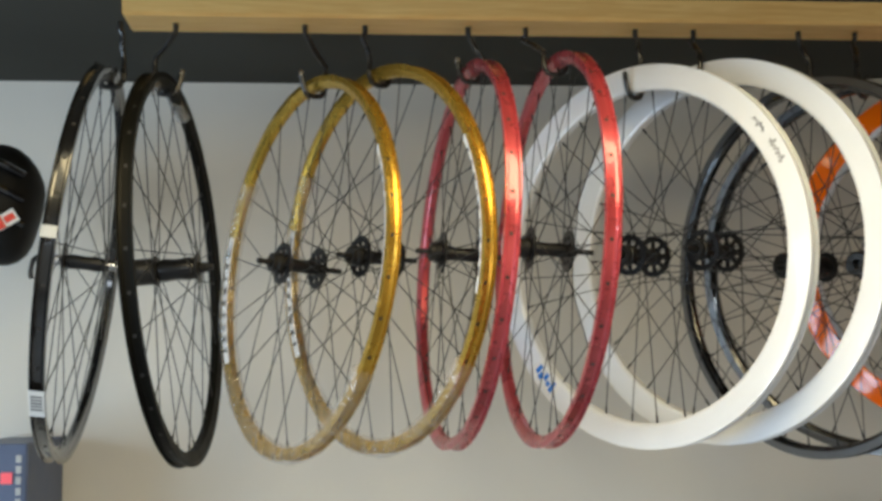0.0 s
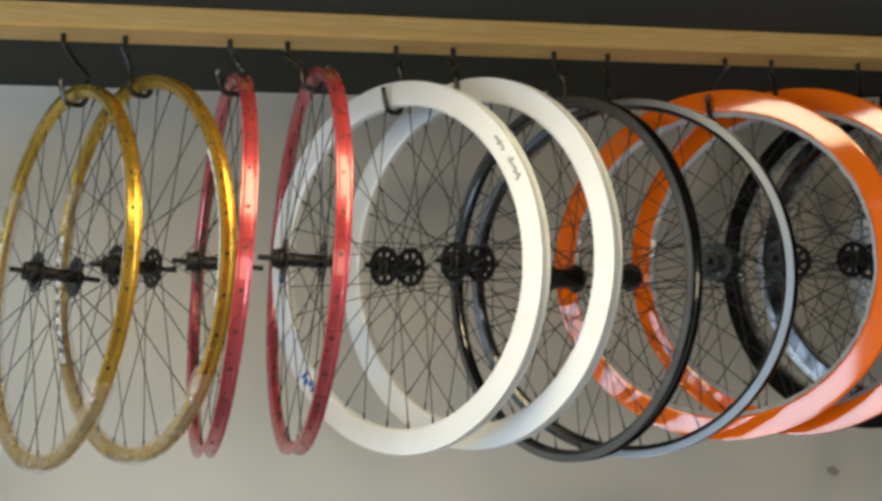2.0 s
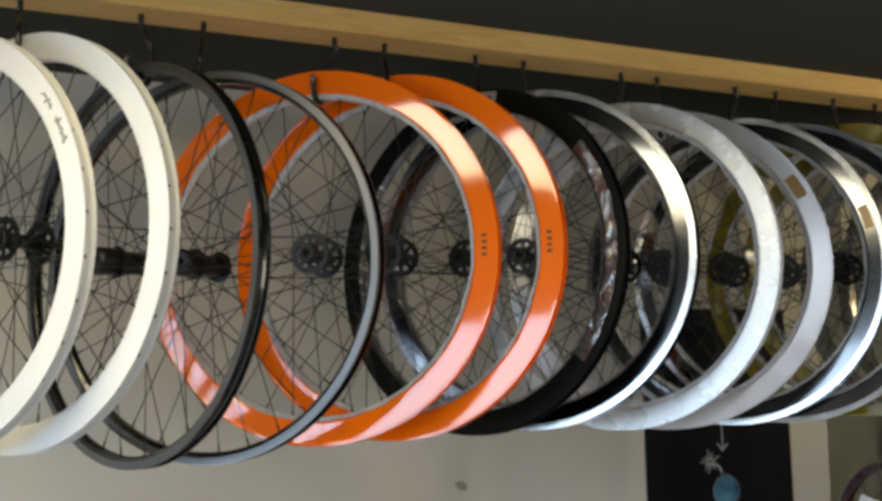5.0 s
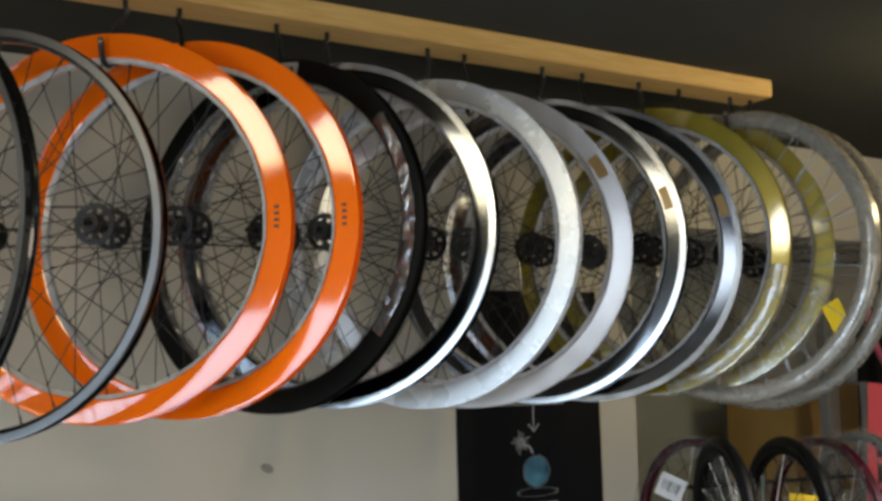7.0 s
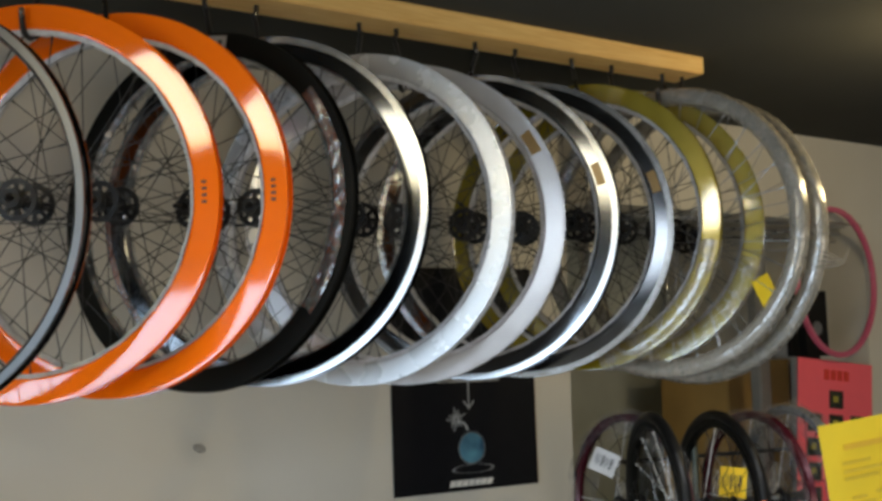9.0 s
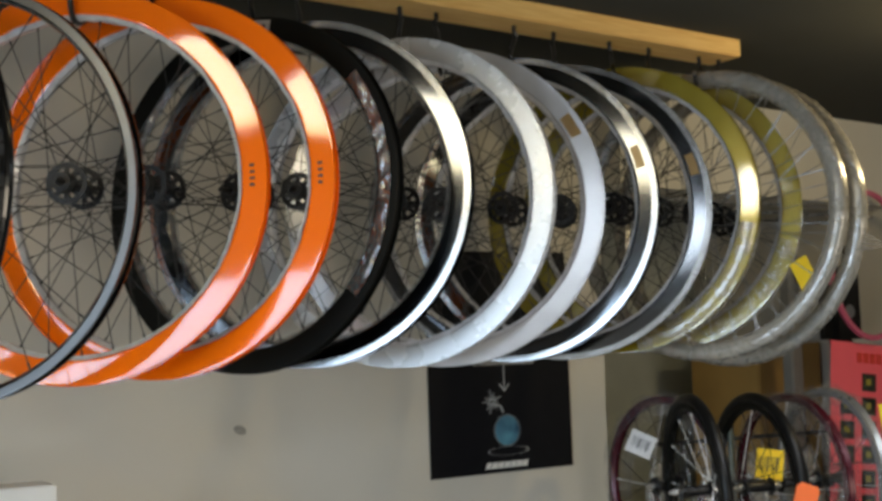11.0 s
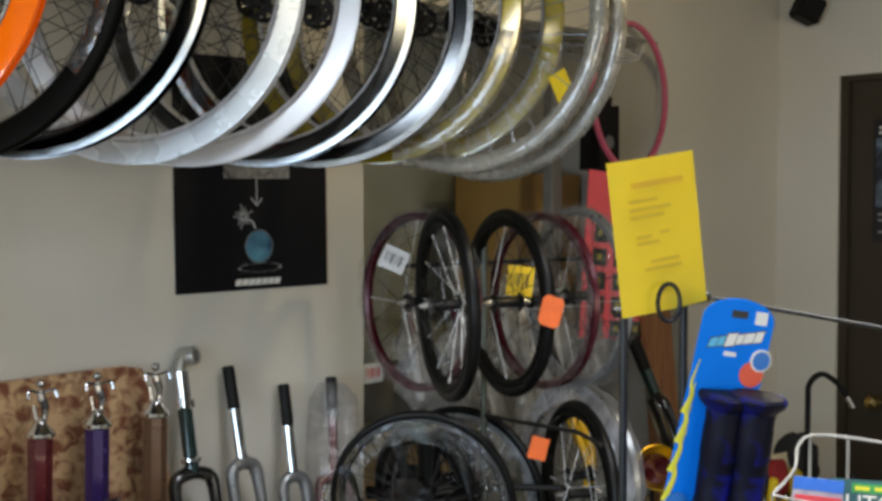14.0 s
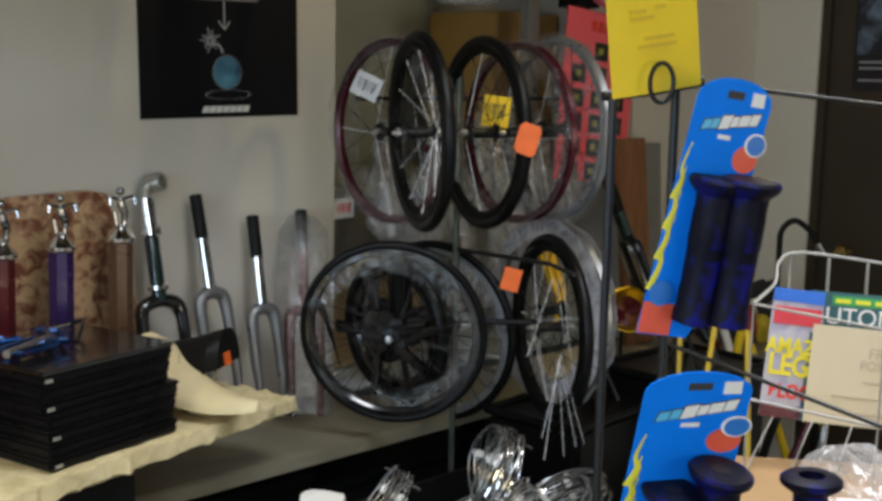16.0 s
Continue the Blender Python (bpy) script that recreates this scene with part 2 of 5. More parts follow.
def writing(text, size, material, parent, m, name="lettering", bold=0.0):
    cu = bpy.data.curves.new(name, "FONT")
    cu.body, cu.size, cu.align_x, cu.align_y, cu.extrude = text, size, "CENTER", "CENTER", 0.0002
    cu.offset = bold
    tmp = new("tmp", cu)
    bpy.context.view_layer.update()
    me = bpy.data.meshes.new_from_object(tmp.evaluated_get(bpy.context.evaluated_depsgraph_get()))
    bpy.data.objects.remove(tmp)
    me.materials.append(material)
    ob = new(name, me)
    ob.parent = parent
    ob.matrix_local = m
    return ob


def structure(name, bm, material, label, category):
    return single(name, bm, material, label, category, kind="structure")


# ---- the shell ----
CEIL, BACK, RIGHT, FAR = 2.43, 2.60, 2.51, 4.66
structure("floor", boxed(-2.6, 5.0, -3.6, 4.2, -0.1, 0), M_FLOOR, "plain grey floor, out of view", "floor")
structure("ceiling", boxed(-2.6, 5.0, -3.6, 4.2, CEIL, CEIL + 0.1), M_CEIL, "dark grey matt painted ceiling", "ceiling")
structure("wall_north", boxed(-2.6, 2.79, BACK, BACK + 0.15, 0, CEIL), M_WALL, "scuffed off-white painted shop wall", "wall")
structure("wall_north_right", boxed(3.93, FAR, RIGHT, RIGHT + 0.15, 0, CEIL), M_WALL, "cream painted wall beside a recess", "wall")
structure("wall_north_head", boxed(2.79, 3.93, RIGHT, RIGHT + 0.15, 2.17, CEIL), M_WALL, "cream painted wall over a recess", "wall")
structure("wall_recess_left", boxed(2.64, 2.79, BACK + 0.15, 3.4, 0, CEIL), M_WALL, "side wall of a recess", "wall")
structure("wall_recess_right", boxed(3.93, 4.08, RIGHT + 0.15, 3.4, 0, CEIL), M_WALL, "side wall of a recess", "wall")
M_RECESS = mat("recess_panel", (0.5, 0.53, 0.48), 0.5, vary=0.25, scale=3)
structure("wall_recess_back", boxed(2.64, 4.08, 3.4, 3.5, 0, CEIL), M_RECESS, "grey-green panel at the back of a recess", "wall")
# the far wall, with the brown door let into it
bm = boxed(FAR, FAR + 0.15, 2.276, RIGHT + 0.15, 0, CEIL)
box(bm, FAR, FAR + 0.15, 1.34, 2.276, 2.1, CEIL)
box(bm, FAR, FAR + 0.15, -3.6, 1.34, 0, CEIL)
structure("wall_east", bm, M_WALL, "cream painted end wall with a door", "wall")
# the side the daylight comes from: unseen walls with wide openings, the south one added for the fill light
bm = boxed(-2.5, -2.35, -3.6, -1.05, 0, CEIL)
box(bm, -2.5, -2.35, 1.85, BACK, 0, CEIL)
box(bm, -2.5, -2.35, -1.05, 1.85, 0, 0.88)
box(bm, -2.5, -2.35, -1.05, 1.85, 2.27, CEIL)
structure("wall_west", bm, M_WALL, "off-white wall with a wide side window", "wall")
bm = boxed(-2.5, 0.1, -3.5, -3.35, 0, CEIL)
box(bm, 2.9, FAR + 0.15, -3.5, -3.35, 0, CEIL)
box(bm, 0.1, 2.9, -3.5, -3.35, 0, 0.55)
box(bm, 0.1, 2.9, -3.5, -3.35, 2.15, CEIL)
structure("wall_south", bm, M_WALL, "unseen off-white wall with an opening for the added fill light", "wall")

# ---- the beam with its hooks ----
beam = structure("ceiling_beam", boxed(-0.19, 2.722, 2.012, 2.107, 2.39, CEIL, bevel=0.003), M_BEAM, "varnished pine board screwed along the ceiling", "beam")

# unseen housings; the second one belongs to the added panel
for x, y, sx, sy, watts, colour, spread in PANELS:
    fx = thing("ceiling_light", pose(x, y, CEIL), "white troffer light panel set under the ceiling", "ceiling light", "ceiling light panels")
    hx, hy = sx / 2 + 0.005, sy / 2 + 0.005
    for a in ((-hx - 0.02, hx + 0.02, -hy - 0.02, -hy), (-hx - 0.02, hx + 0.02, hy, hy + 0.02), (-hx - 0.02, -hx, -hy, hy), (hx, hx + 0.02, -hy, hy)):
        part("frame", boxed(*a, -0.022, 0.0, bevel=0.002), M_WHITE, fx)
    part("backing", boxed(-hx, hx, -hy, hy, -0.006, -0.001), M_WHITE, fx)

pb = thing("pendant_light", pose(3.02, 1.42, CEIL), "small white pendant lamp holder under the ceiling", "ceiling light")
part("rose", lathe([(0.0, 0.0), (0.045, 0.0), (0.04, -0.02), (0.02, -0.03), (0.0, -0.03)], 20, False, axis="Z"), M_WHITE, pb)
part("lamp_holder", lathe([(0.0, -0.03), (0.018, -0.03), (0.018, -0.045), (0.0, -0.045)], 16, False, axis="Z"), M_WHITE, pb)

# ---- bicycle wheels ----
R_OUT = 0.317


def bed_width(depth, width):
    return width / 2 - (0.0012 if depth > 0.035 else 0.003)


def rim_profile(depth, width, kind, flat=0.004):
    """Half section of an alloy rim, mirrored: lips, tyre well, side and spoke bed."""
    w, ri = width / 2, R_OUT - depth
    if kind == "deep":
        side = [(R_OUT, w - 0.0022), (R_OUT - 0.0004, w), (R_OUT - flat, w), (R_OUT - flat - 0.001, w - 0.0003), (ri + 0.006, bed_width(depth, width)), (ri + 0.0025, bed_width(depth, width) * 0.86), (ri + 0.0005, w * 0.5)]
    else:
        side = [(R_OUT, w - 0.0022), (R_OUT, w), (R_OUT - 0.009, w), (R_OUT - 0.012, w - 0.0015), (ri + 0.002, w * 0.62), (ri, w * 0.4)]
    well = [(R_OUT - 0.0065, w - 0.0028), (R_OUT - 0.0085, w * 0.45)]
    half = side[::-1] + well
    return half + [(r, -h) for r, h in half[::-1]]


def face_y(r, depth, width, kind):
    w, ri = width / 2, R_OUT - depth
    low = bed_width(depth, width)
    if kind == "deep":
        return min(w, low + (r - ri - 0.006) / (depth - (0.011 if w < 0.012 else 0.0185)) * (w - 0.0003 - low)) + 0.0002
    if r > R_OUT - 0.012:
        return w
    k = (r - ri) / (R_OUT - 0.013 - ri)
    return w * 0.6 + k * w * 0.34


def rim_patch(parent, name, material, phi, arc, r0, r1, depth, width, kind, side=1, label="", lift=0.0006):
    """A thin sticker or mark that follows the side of a rim."""
    n = max(3, int(arc / 1.5))
    prof = [(r1, side * (face_y(r1, depth, width, kind) + lift)), ((r0 + r1) / 2, side * (face_y((r0 + r1) / 2, depth, width, kind) + lift)), (r0, side * (face_y(r0, depth, width, kind) + lift))]
    bm = lathe(prof, n, False, phi - arc / 2, phi + arc / 2)
    return part(name, bm, material, parent, label)


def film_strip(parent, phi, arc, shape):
    """A length of protective film on the side of a rim, slightly loose; its pale blue stands in for a reflection."""
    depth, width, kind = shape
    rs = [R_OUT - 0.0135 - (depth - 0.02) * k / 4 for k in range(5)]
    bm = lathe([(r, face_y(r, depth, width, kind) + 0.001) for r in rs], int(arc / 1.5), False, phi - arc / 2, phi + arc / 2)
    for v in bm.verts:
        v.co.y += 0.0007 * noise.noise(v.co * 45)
    return part("film_strip", bm, M_STRIP, parent, "protective film on the rim, tinted like a window reflection")


def rim_band(parent, name, material, phi, arc, h0, h1, label="", lift=0.0008):
    """A sticker round the outside of a rim, lip to lip."""
    bm = lathe([(R_OUT + lift, h0), (R_OUT + lift, h1)], max(3, int(arc)), False, phi - arc / 2, phi + arc / 2)
    return part(name, bm, material, parent, label)


def flange(y, r, bm, holes=8):
    """A hub flange with round windows: rims and webs."""
    t = 0.0017
    lathe([(r, y - t), (r, y + t), (r * 0.74, y + t), (r * 0.74, y - t)], 32, True, bm=bm)
    lathe([(r * 0.46, y - t), (r * 0.46, y + t), (0.006, y + t * 2), (0.006, y - t * 2)], 20, True, bm=bm)
    for k in range(holes):
        a = 360 / holes * k
        box(bm, r * 0.4, r * 0.8, y - t, y + t, -r * 0.1, r * 0.1, m=pose(0, 0, 0, 0, a, 0))


def solid_flange(y, r, bm):
    t = 0.0016
    lathe([(r, y - t * 0.7), (r, y + t * 0.7), (0.010, y + t * 1.8), (0.010, y - t * 1.8)], 28, True, bm=bm)


SPOKES = {}
bm = bmesh.new()
bmesh.ops.create_circle(bm, cap_ends=True, radius=0.003, segments=8)
HOLE = bpy.data.meshes.new("nipple_hole")
bm.to_mesh(HOLE)
bm.free()
HOLE.materials.append(M_INK)


def spoke_mesh(length, material, key):
    if (round(length, 4), key) not in SPOKES:
        bm = tube([(0, 0, 0), (0, 0, length - 0.013), (0, 0, length - 0.0129), (0, 0, length)], [0.0009, 0.0009, 0.0018, 0.0016], 6)
        me = bpy.data.meshes.new("spoke")
        bm.to_mesh(me)
        bm.free()
        me.materials.append(material)
        SPOKES[(round(length, 4), key)] = me
    return SPOKES[(round(length, 4), key)]


def spokes(parent, count, r_hub, y_hub, r_rim, cross, material, key, turn=0.0, bright=0):
    step = 360 / count
    for i in range(count):
        side = 1 if i % 2 else -1
        lead = 1 if (i // 2) % 2 else -1
        a = radians(turn + step * i)
        h = a + lead * radians(cross * 2 * step)
        p = Vector((r_hub * math.cos(h), side * (y_hub + 0.001 * lead), r_hub * math.sin(h)))
        q = Vector((r_rim * math.cos(a), side * 0.0015, r_rim * math.sin(a)))
        # every n-th spoke is made pale, standing in for one that catches light
        shiny = bright and i % bright == 0
        ob = new("spoke", spoke_mesh((q - p).length, M_PLATED if shiny else material, "bright" if shiny else key))
        ob.parent = parent
        ob.matrix_local = Matrix.Translation(p) @ (q - p).to_track_quat("Z", "Y").to_matrix().to_4x4()


def hub(parent, kind, material):
    """Axle, shell, flanges and end fittings along y. Returns flange radius and offset."""
    low = kind in ("front", "cassette")
    rf, yf = (0.034, 0.032) if not low else (0.025, 0.034) if kind == "cassette" else (0.02, 0.033)
    fat = 0.019 if kind == "cassette" else 0.012
    bm = lathe([(fat * 0.8, -yf), (fat, -yf * 0.6), (fat * 0.88, 0), (fat, yf * 0.6), (fat * 0.8, yf)], 20, False)
    for y in (-yf, yf):
        (solid_flange if low else flange)(y, rf, bm)
    ob = part("hub", bm, material, parent)
    ax = 0.075 if kind == "track" else 0.058
    bm = lathe([(0.0045, -ax), (0.0045, ax), (0.0, ax), (0.0, -ax)], 10, True)
    for s in (-1, 1):
        lathe([(0.0085, s * (yf + 0.004)), (0.0085, s * (yf + 0.015)), (0.005, s * (yf + 0.016)), (0.005, s * (yf + 0.004))], 6 if kind == "track" else 14, True, bm=bm)
    part("axle", bm, M_STEEL if kind == "front" else M_DARKSTEEL, ob)
    if kind == "track":
        bm = lathe([(0.0175, yf + 0.003), (0.0175, yf + 0.011), (0.0155, yf + 0.012), (0.0155, yf + 0.02), (0.008, yf + 0.02), (0.008, yf + 0.003)], 24, True)
        part("cog_thread", bm, M_DARKSTEEL, ob)
    if kind == "cassette":
        bm = lathe([(0.0205, yf + 0.003), (0.0215, yf + 0.005), (0.0215, yf + 0.034), (0.018, yf + 0.038), (0.008, yf + 0.038), (0.008, yf + 0.003)], 18, True)
        part("freehub_body", bm, M_DARKSTEEL, ob)
    return rf, yf


def bike_wheel(place, label, rim, depth=0.019, width=0.021, kind="box", hubkind="track", spoke=None, count=32, turn=0.0, track=None, wrap=None, wrap_arc=None, tape=False, category="bicycle wheel"):
    x, y, z, yaw, lean = place
    w = thing("bicycle_wheel", pose(x, y, z, -lean, 0, yaw), label, category, "bicycle wheels hung from the beam")
    r = part("rim", lathe(rim_profile(depth, width, kind, 0.0115 if track else 0.004), 120), rim, w, sharp=6)
    if track:
        for s in (-1, 1):
            h = s * (width / 2 + 0.0004)
            part("braking_surface", lathe([(R_OUT - 0.0005, h), (R_OUT - 0.0125, h)], 96, False), track, r, "bright machined braking surface")
    # spoke holes and the valve hole in the tyre well
    for i in range(count):
        ob = new("nipple_hole", HOLE)
        ob.parent = r
        ob.matrix_local = pose(0, 0, 0, 0, -(turn + 360 / count * i), 0) @ Matrix.Translation((R_OUT - 0.0079, 0, 0)) @ pose(0, 0, 0, 0, 90, 0)
    rf, yf = hub(w, hubkind, M_HUB)
    spokes(w, count, rf * 0.88, yf, R_OUT - depth + 0.001, 2.9, spoke or M_DARKSTEEL, "d" if spoke is None else spoke.name, turn)
    if wrap:
        # loose clear sleeve round the rim
        a0, a1 = wrap_arc or (0, 360)
        prof = []
        for k in range(10):
            t = k / 10 * 2 * math.pi
            prof.append((R_OUT - depth * 0.5 + (depth * 0.5 + 0.006) * math.cos(t), (width / 2 + 0.006) * math.sin(t)))
        bm = lathe(prof, int((a1 - a0) / 3), True, a0, a1)
        for v in bm.verts:
            v.co += noise.noise_vector(v.co * 26) * (0.0012 if wrap is M_FILM2 else 0.0022)
        part("plastic_sleeve", bm, wrap, w, "crinkled clear plastic sleeve")
    if tape:
        # glossy clear tape crumpled round the spoke bed
        prof = [(R_OUT - depth * 0.95, face_y(R_OUT - depth * 0.95, depth, width, kind) + 0.0012), (R_OUT - depth - 0.005, 0.005), (R_OUT - depth - 0.005, -0.005), (R_OUT - depth * 0.95, -face_y(R_OUT - depth * 0.95, depth, width, kind) - 0.0012)]
        bm = lathe(prof, 120, False)
        for v in bm.verts:
            v.co += noise.noise_vector(v.co * 60) * 0.0022
        part("plastic_film", bm, tape, w, "crumpled clear protective film")
    return w


DEEP = dict(depth=0.043, width=0.0225, kind="deep")
VEE = dict(depth=0.043, width=0.0255, kind="deep")
V = (0.043, 0.0255, "deep")
D = (0.043, 0.0225, "deep")
ROW_START = [
    (-0.250, 2.064, 1.996, 93.0, -6.8), (-0.106, 2.075, 1.986, 84.6, 3.9),
    (0.090, 2.092, 1.992, 116.6, -5.3), (0.217, 2.071, 2.003, 118.7, -1.5),
    (0.353, 2.051, 2.006, 96.9, -4.5), (0.491, 2.011, 2.009, 95.8, -3.8),
    (0.654, 2.050, 2.002, 127.2, 1.0), (0.774, 2.035, 2.008, 124.2, 0.2),
    (0.943, 2.046, 1.982, 114.3, 0.3), (1.057, 2.058, 1.985, 132.6, 1.6),
]
ROW_END = [
    (1.246, 2.066, 2.010, 140.0, 0.2), (1.381, 2.065, 2.016, 131.0, 0.2),
    (1.561, 2.113, 2.021, 118.2, -1.0), (1.672, 2.108, 2.029, 129.8, -0.2),
    (1.872, 2.119, 2.026, 124.0, 0.1), (1.985, 2.129, 2.025, 140.0, 0.2),
    (2.164, 2.159, 2.031, 124.8, 0.2), (2.300, 2.155, 2.033, 136.0, 0.1),
    (2.462, 2.157, 2.046, 117.6, -0.5), (2.583, 2.158, 2.047, 124.5, -0.5),
    (2.612, 2.043, 2.028, 108.0, -2.0), (2.698, 2.045, 2.015, 101.0, -1.0),
]
PLACES = ROW_START + ROW_END
wheels = []


def add(i, *a, **k):
    wheels.append(bike_wheel(PLACES[i], *a, **k))
    return wheels[-1]


w = add(0, "glossy black road wheel with a barcode sticker and dark spokes", M_BLACK, 0.024, 0.021, hubkind="front")
# grey band painted where the rim shows a highlight
rim_band(w, "rim_highlight", M_DULL, 178, 3, -0.0105, 0.0105, "grey band painted as a highlight on the rim")
rim_band(w, "barcode_sticker", M_PAPER, 224, 9, -0.0107, 0.0107, "white barcode sticker", 0.001)
for k in range(5):
    rim_band(w, "barcode_bar", M_INK, 221.5 + k * 1.1, 0.5, -0.008, 0.008, "", 0.0014)
# quick release lever on the axle
bm = tube(smooth_path([(0, 0.06, 0), (0, 0.078, -0.002), (0.004, 0.082, -0.022), (0.006, 0.08, -0.034)]), 0.0042, 8)
lathe([(0.010, 0.064), (0.010, 0.074), (0.0, 0.076), (0.0, 0.062)], 14, True, bm=bm)
part("quick_release", bm, M_BLACK, w, "black quick-release lever")
w = add(1, "black double-wall wheel with a rear freehub", M_SATIN, 0.024, 0.022, hubkind="cassette")
part("top_wrapper", tube(smooth_path([(0.11, 0, 0.275), (0.04, 0.004, 0.303), (-0.05, 0.004, 0.302), (-0.12, 0, 0.27)]), [0.012] * 19, 8), M_FILM, w, "scrap of clear plastic on the rim")
for i in (2, 3):
    w = add(i, "gold anodised track wheel with a lettered white decal", M_GOLD, 0.02, 0.0215, wrap=M_THIN, wrap_arc=(215, 395), turn=4 * i)
    for phi in (172, 352):
        d = rim_patch(w, "decal", M_PAPER, phi, 46, R_OUT - 0.0195, R_OUT - 0.009, 0.02, 0.0215, "box", 1, "white decal with dark marks")
        for k in range(9):
            rim_patch(d, "decal_mark", M_INK, phi - 18 + k * 4.4, 1.5 + (k * 7 % 3) * 0.5, R_OUT - 0.0175, R_OUT - 0.0115, 0.02, 0.0215, "box", 1, "", 0.0011)
for i in (4, 5):
    add(i, "red anodised track wheel with black spokes", M_RED, 0.02, 0.0225, turn=3 * i)
for i in (6, 7):
    w = add(i, "white deep-section track wheel with black spokes", M_WHITE, turn=5 * i, **DEEP)
    if i == 6:
        d = rim_patch(w, "blue_sticker", M_PAPER, -43, 13, R_OUT - 0.038, R_OUT - 0.006, *D, 1, "blue and white sticker")
        for k in range(5):
            rim_patch(d, "sticker_blot", M_BLUE, -47 + k * 2.1, 1.7, R_OUT - 0.034 + (k % 2) * 0.008, R_OUT - 0.012 - (k % 3) * 0.004, *D, 1, "", 0.0011)
        rim_patch(w, "hub_sticker", M_BLUE, 2, 8, R_OUT - 0.036, R_OUT - 0.02, *D, 1, "blue sticker")
        # two scribbled words in pen
        for p0, n, amp in ((157, 17, 0.0075), (146, 13, 0.0065)):
            stroke = []
            for k in range(n):
                r = R_OUT - 0.0165 - amp * math.sin(k * 2.3) * (0.6 + 0.4 * math.sin(k * 1.1 + p0))
                f = radians(p0 - 0.5 * k)
                stroke.append((r * math.cos(f), face_y(r, *D) + 0.0004, r * math.sin(f)))
            part("pen_scribble", tube(smooth_path(stroke, 4), 0.0007, 5), M_INK, w, "thin scribbled pen writing")
for i in (8, 9):
    add(i, "black road wheel with silver machined braking sides", M_BLACK, 0.02, 0.0225, hubkind="cassette", track=M_BRAKE, turn=2 * i)
for i in (10, 11):
    w = add(i, "glossy orange deep-section track wheel with clear film inside", M_ORANGE, tape=M_TAPE, turn=2 * i, **DEEP)
    for k in range(4):
        rim_patch(w, "small_mark", M_INK, 176 + k * 2.0, 0.9, R_OUT - 0.028, R_OUT - 0.02, *D, 1, "")
w = add(12, "black deep-section track wheel with film and a label at the top", M_SATIN, tape=M_FILM, turn=7, **DEEP)
# film here also paints in the blue-white streak of the window
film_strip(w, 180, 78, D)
d = rim_patch(w, "label", M_PALE, 97, 7.5, R_OUT - 0.038, R_OUT - 0.006, *D, 1, "silver label")
for k in range(2):
    rim_patch(d, "label_mark", M_INK, 95.2 + 3 * k, 1.6, R_OUT - 0.03, R_OUT - 0.014, *D, 1, "", 0.0011)
w = add(13, "mirror-polished deep-section wheel with bright braking sides", M_POLISH, track=M_MACH, tape=M_FILM, turn=3, **VEE)
add(14, "silver deep-section track wheel in crinkled film", M_SILVER, tape=M_TAPE, turn=1, **DEEP)
w = add(15, "pale silver deep-section track wheel with a painted amber reflection", M_PALE, tape=M_TAPE, turn=5, **DEEP)
# amber patches on this rim and the next two are painted reflections
M_AMBER = mat("amber_reflection", (0.32, 0.2, 0.07), 0.3, 0.3)
rim_patch(w, "amber_reflection", M_AMBER, 150, 9, R_OUT - 0.034, R_OUT - 0.012, *D, 1, "amber sticker")
for i in (16, 17):
    w = add(i, "mirror-polished deep-section wheel with bright braking sides and film", M_POLISH, track=M_MACH, tape=M_TAPE, turn=i, **VEE)
    rim_patch(w, "amber_reflection", M_AMBER, 163, 9, R_OUT - 0.034, R_OUT - 0.016, *V, 1, "amber sticker")
for i in (18, 19):
    # the whitish sleeve arcs also stand in for the window reflected low on the rims
    add(i, "olive-gold deep-section track wheel with film whitening its lower side like a reflection", M_OLIVE, tape=M_TAPE, turn=i, wrap=M_FILM2 if i == 18 else M_FILM, wrap_arc=(190, 262) if i == 18 else (196, 300), **DEEP)
for i in (20, 21):
    w = add(i, "silver wheel wrapped in cloudy crinkled plastic", M_DULL, 0.03, 0.021, "deep", wrap=M_FILM2, turn=i, spoke=M_GREYRIM)
    if i == 21:
        bm = boxed(-0.021, 0.021, -0.0006, 0.0006, -0.034, 0.034)
        part("price_tag", bm, M_YELLOWTAG, w, "blank yellow price tag", pose(-0.19, -0.02, -0.13, 0, 26, 0) @ pose(0, 0.045, 0, 0, 0, 0))
        for k in range(4):
            part("bag_end", tube(smooth_path([(-0.30, 0.004 * k, -0.05 - k * 0.012), (-0.335 - 0.006 * k, 0.004 * k, -0.066 - k * 0.006), (-0.36 - 0.004 * k, 0.01, -0.086 + k * 0.012)]), [0.004, 0.0035, 0.003, 0.0025, 0.002, 0.002, 0.0015, 0.0012, 0.001, 0.001, 0.001, 0.001, 0.001][:13], 6), M_FILM2, w, "knotted end of the plastic bag")

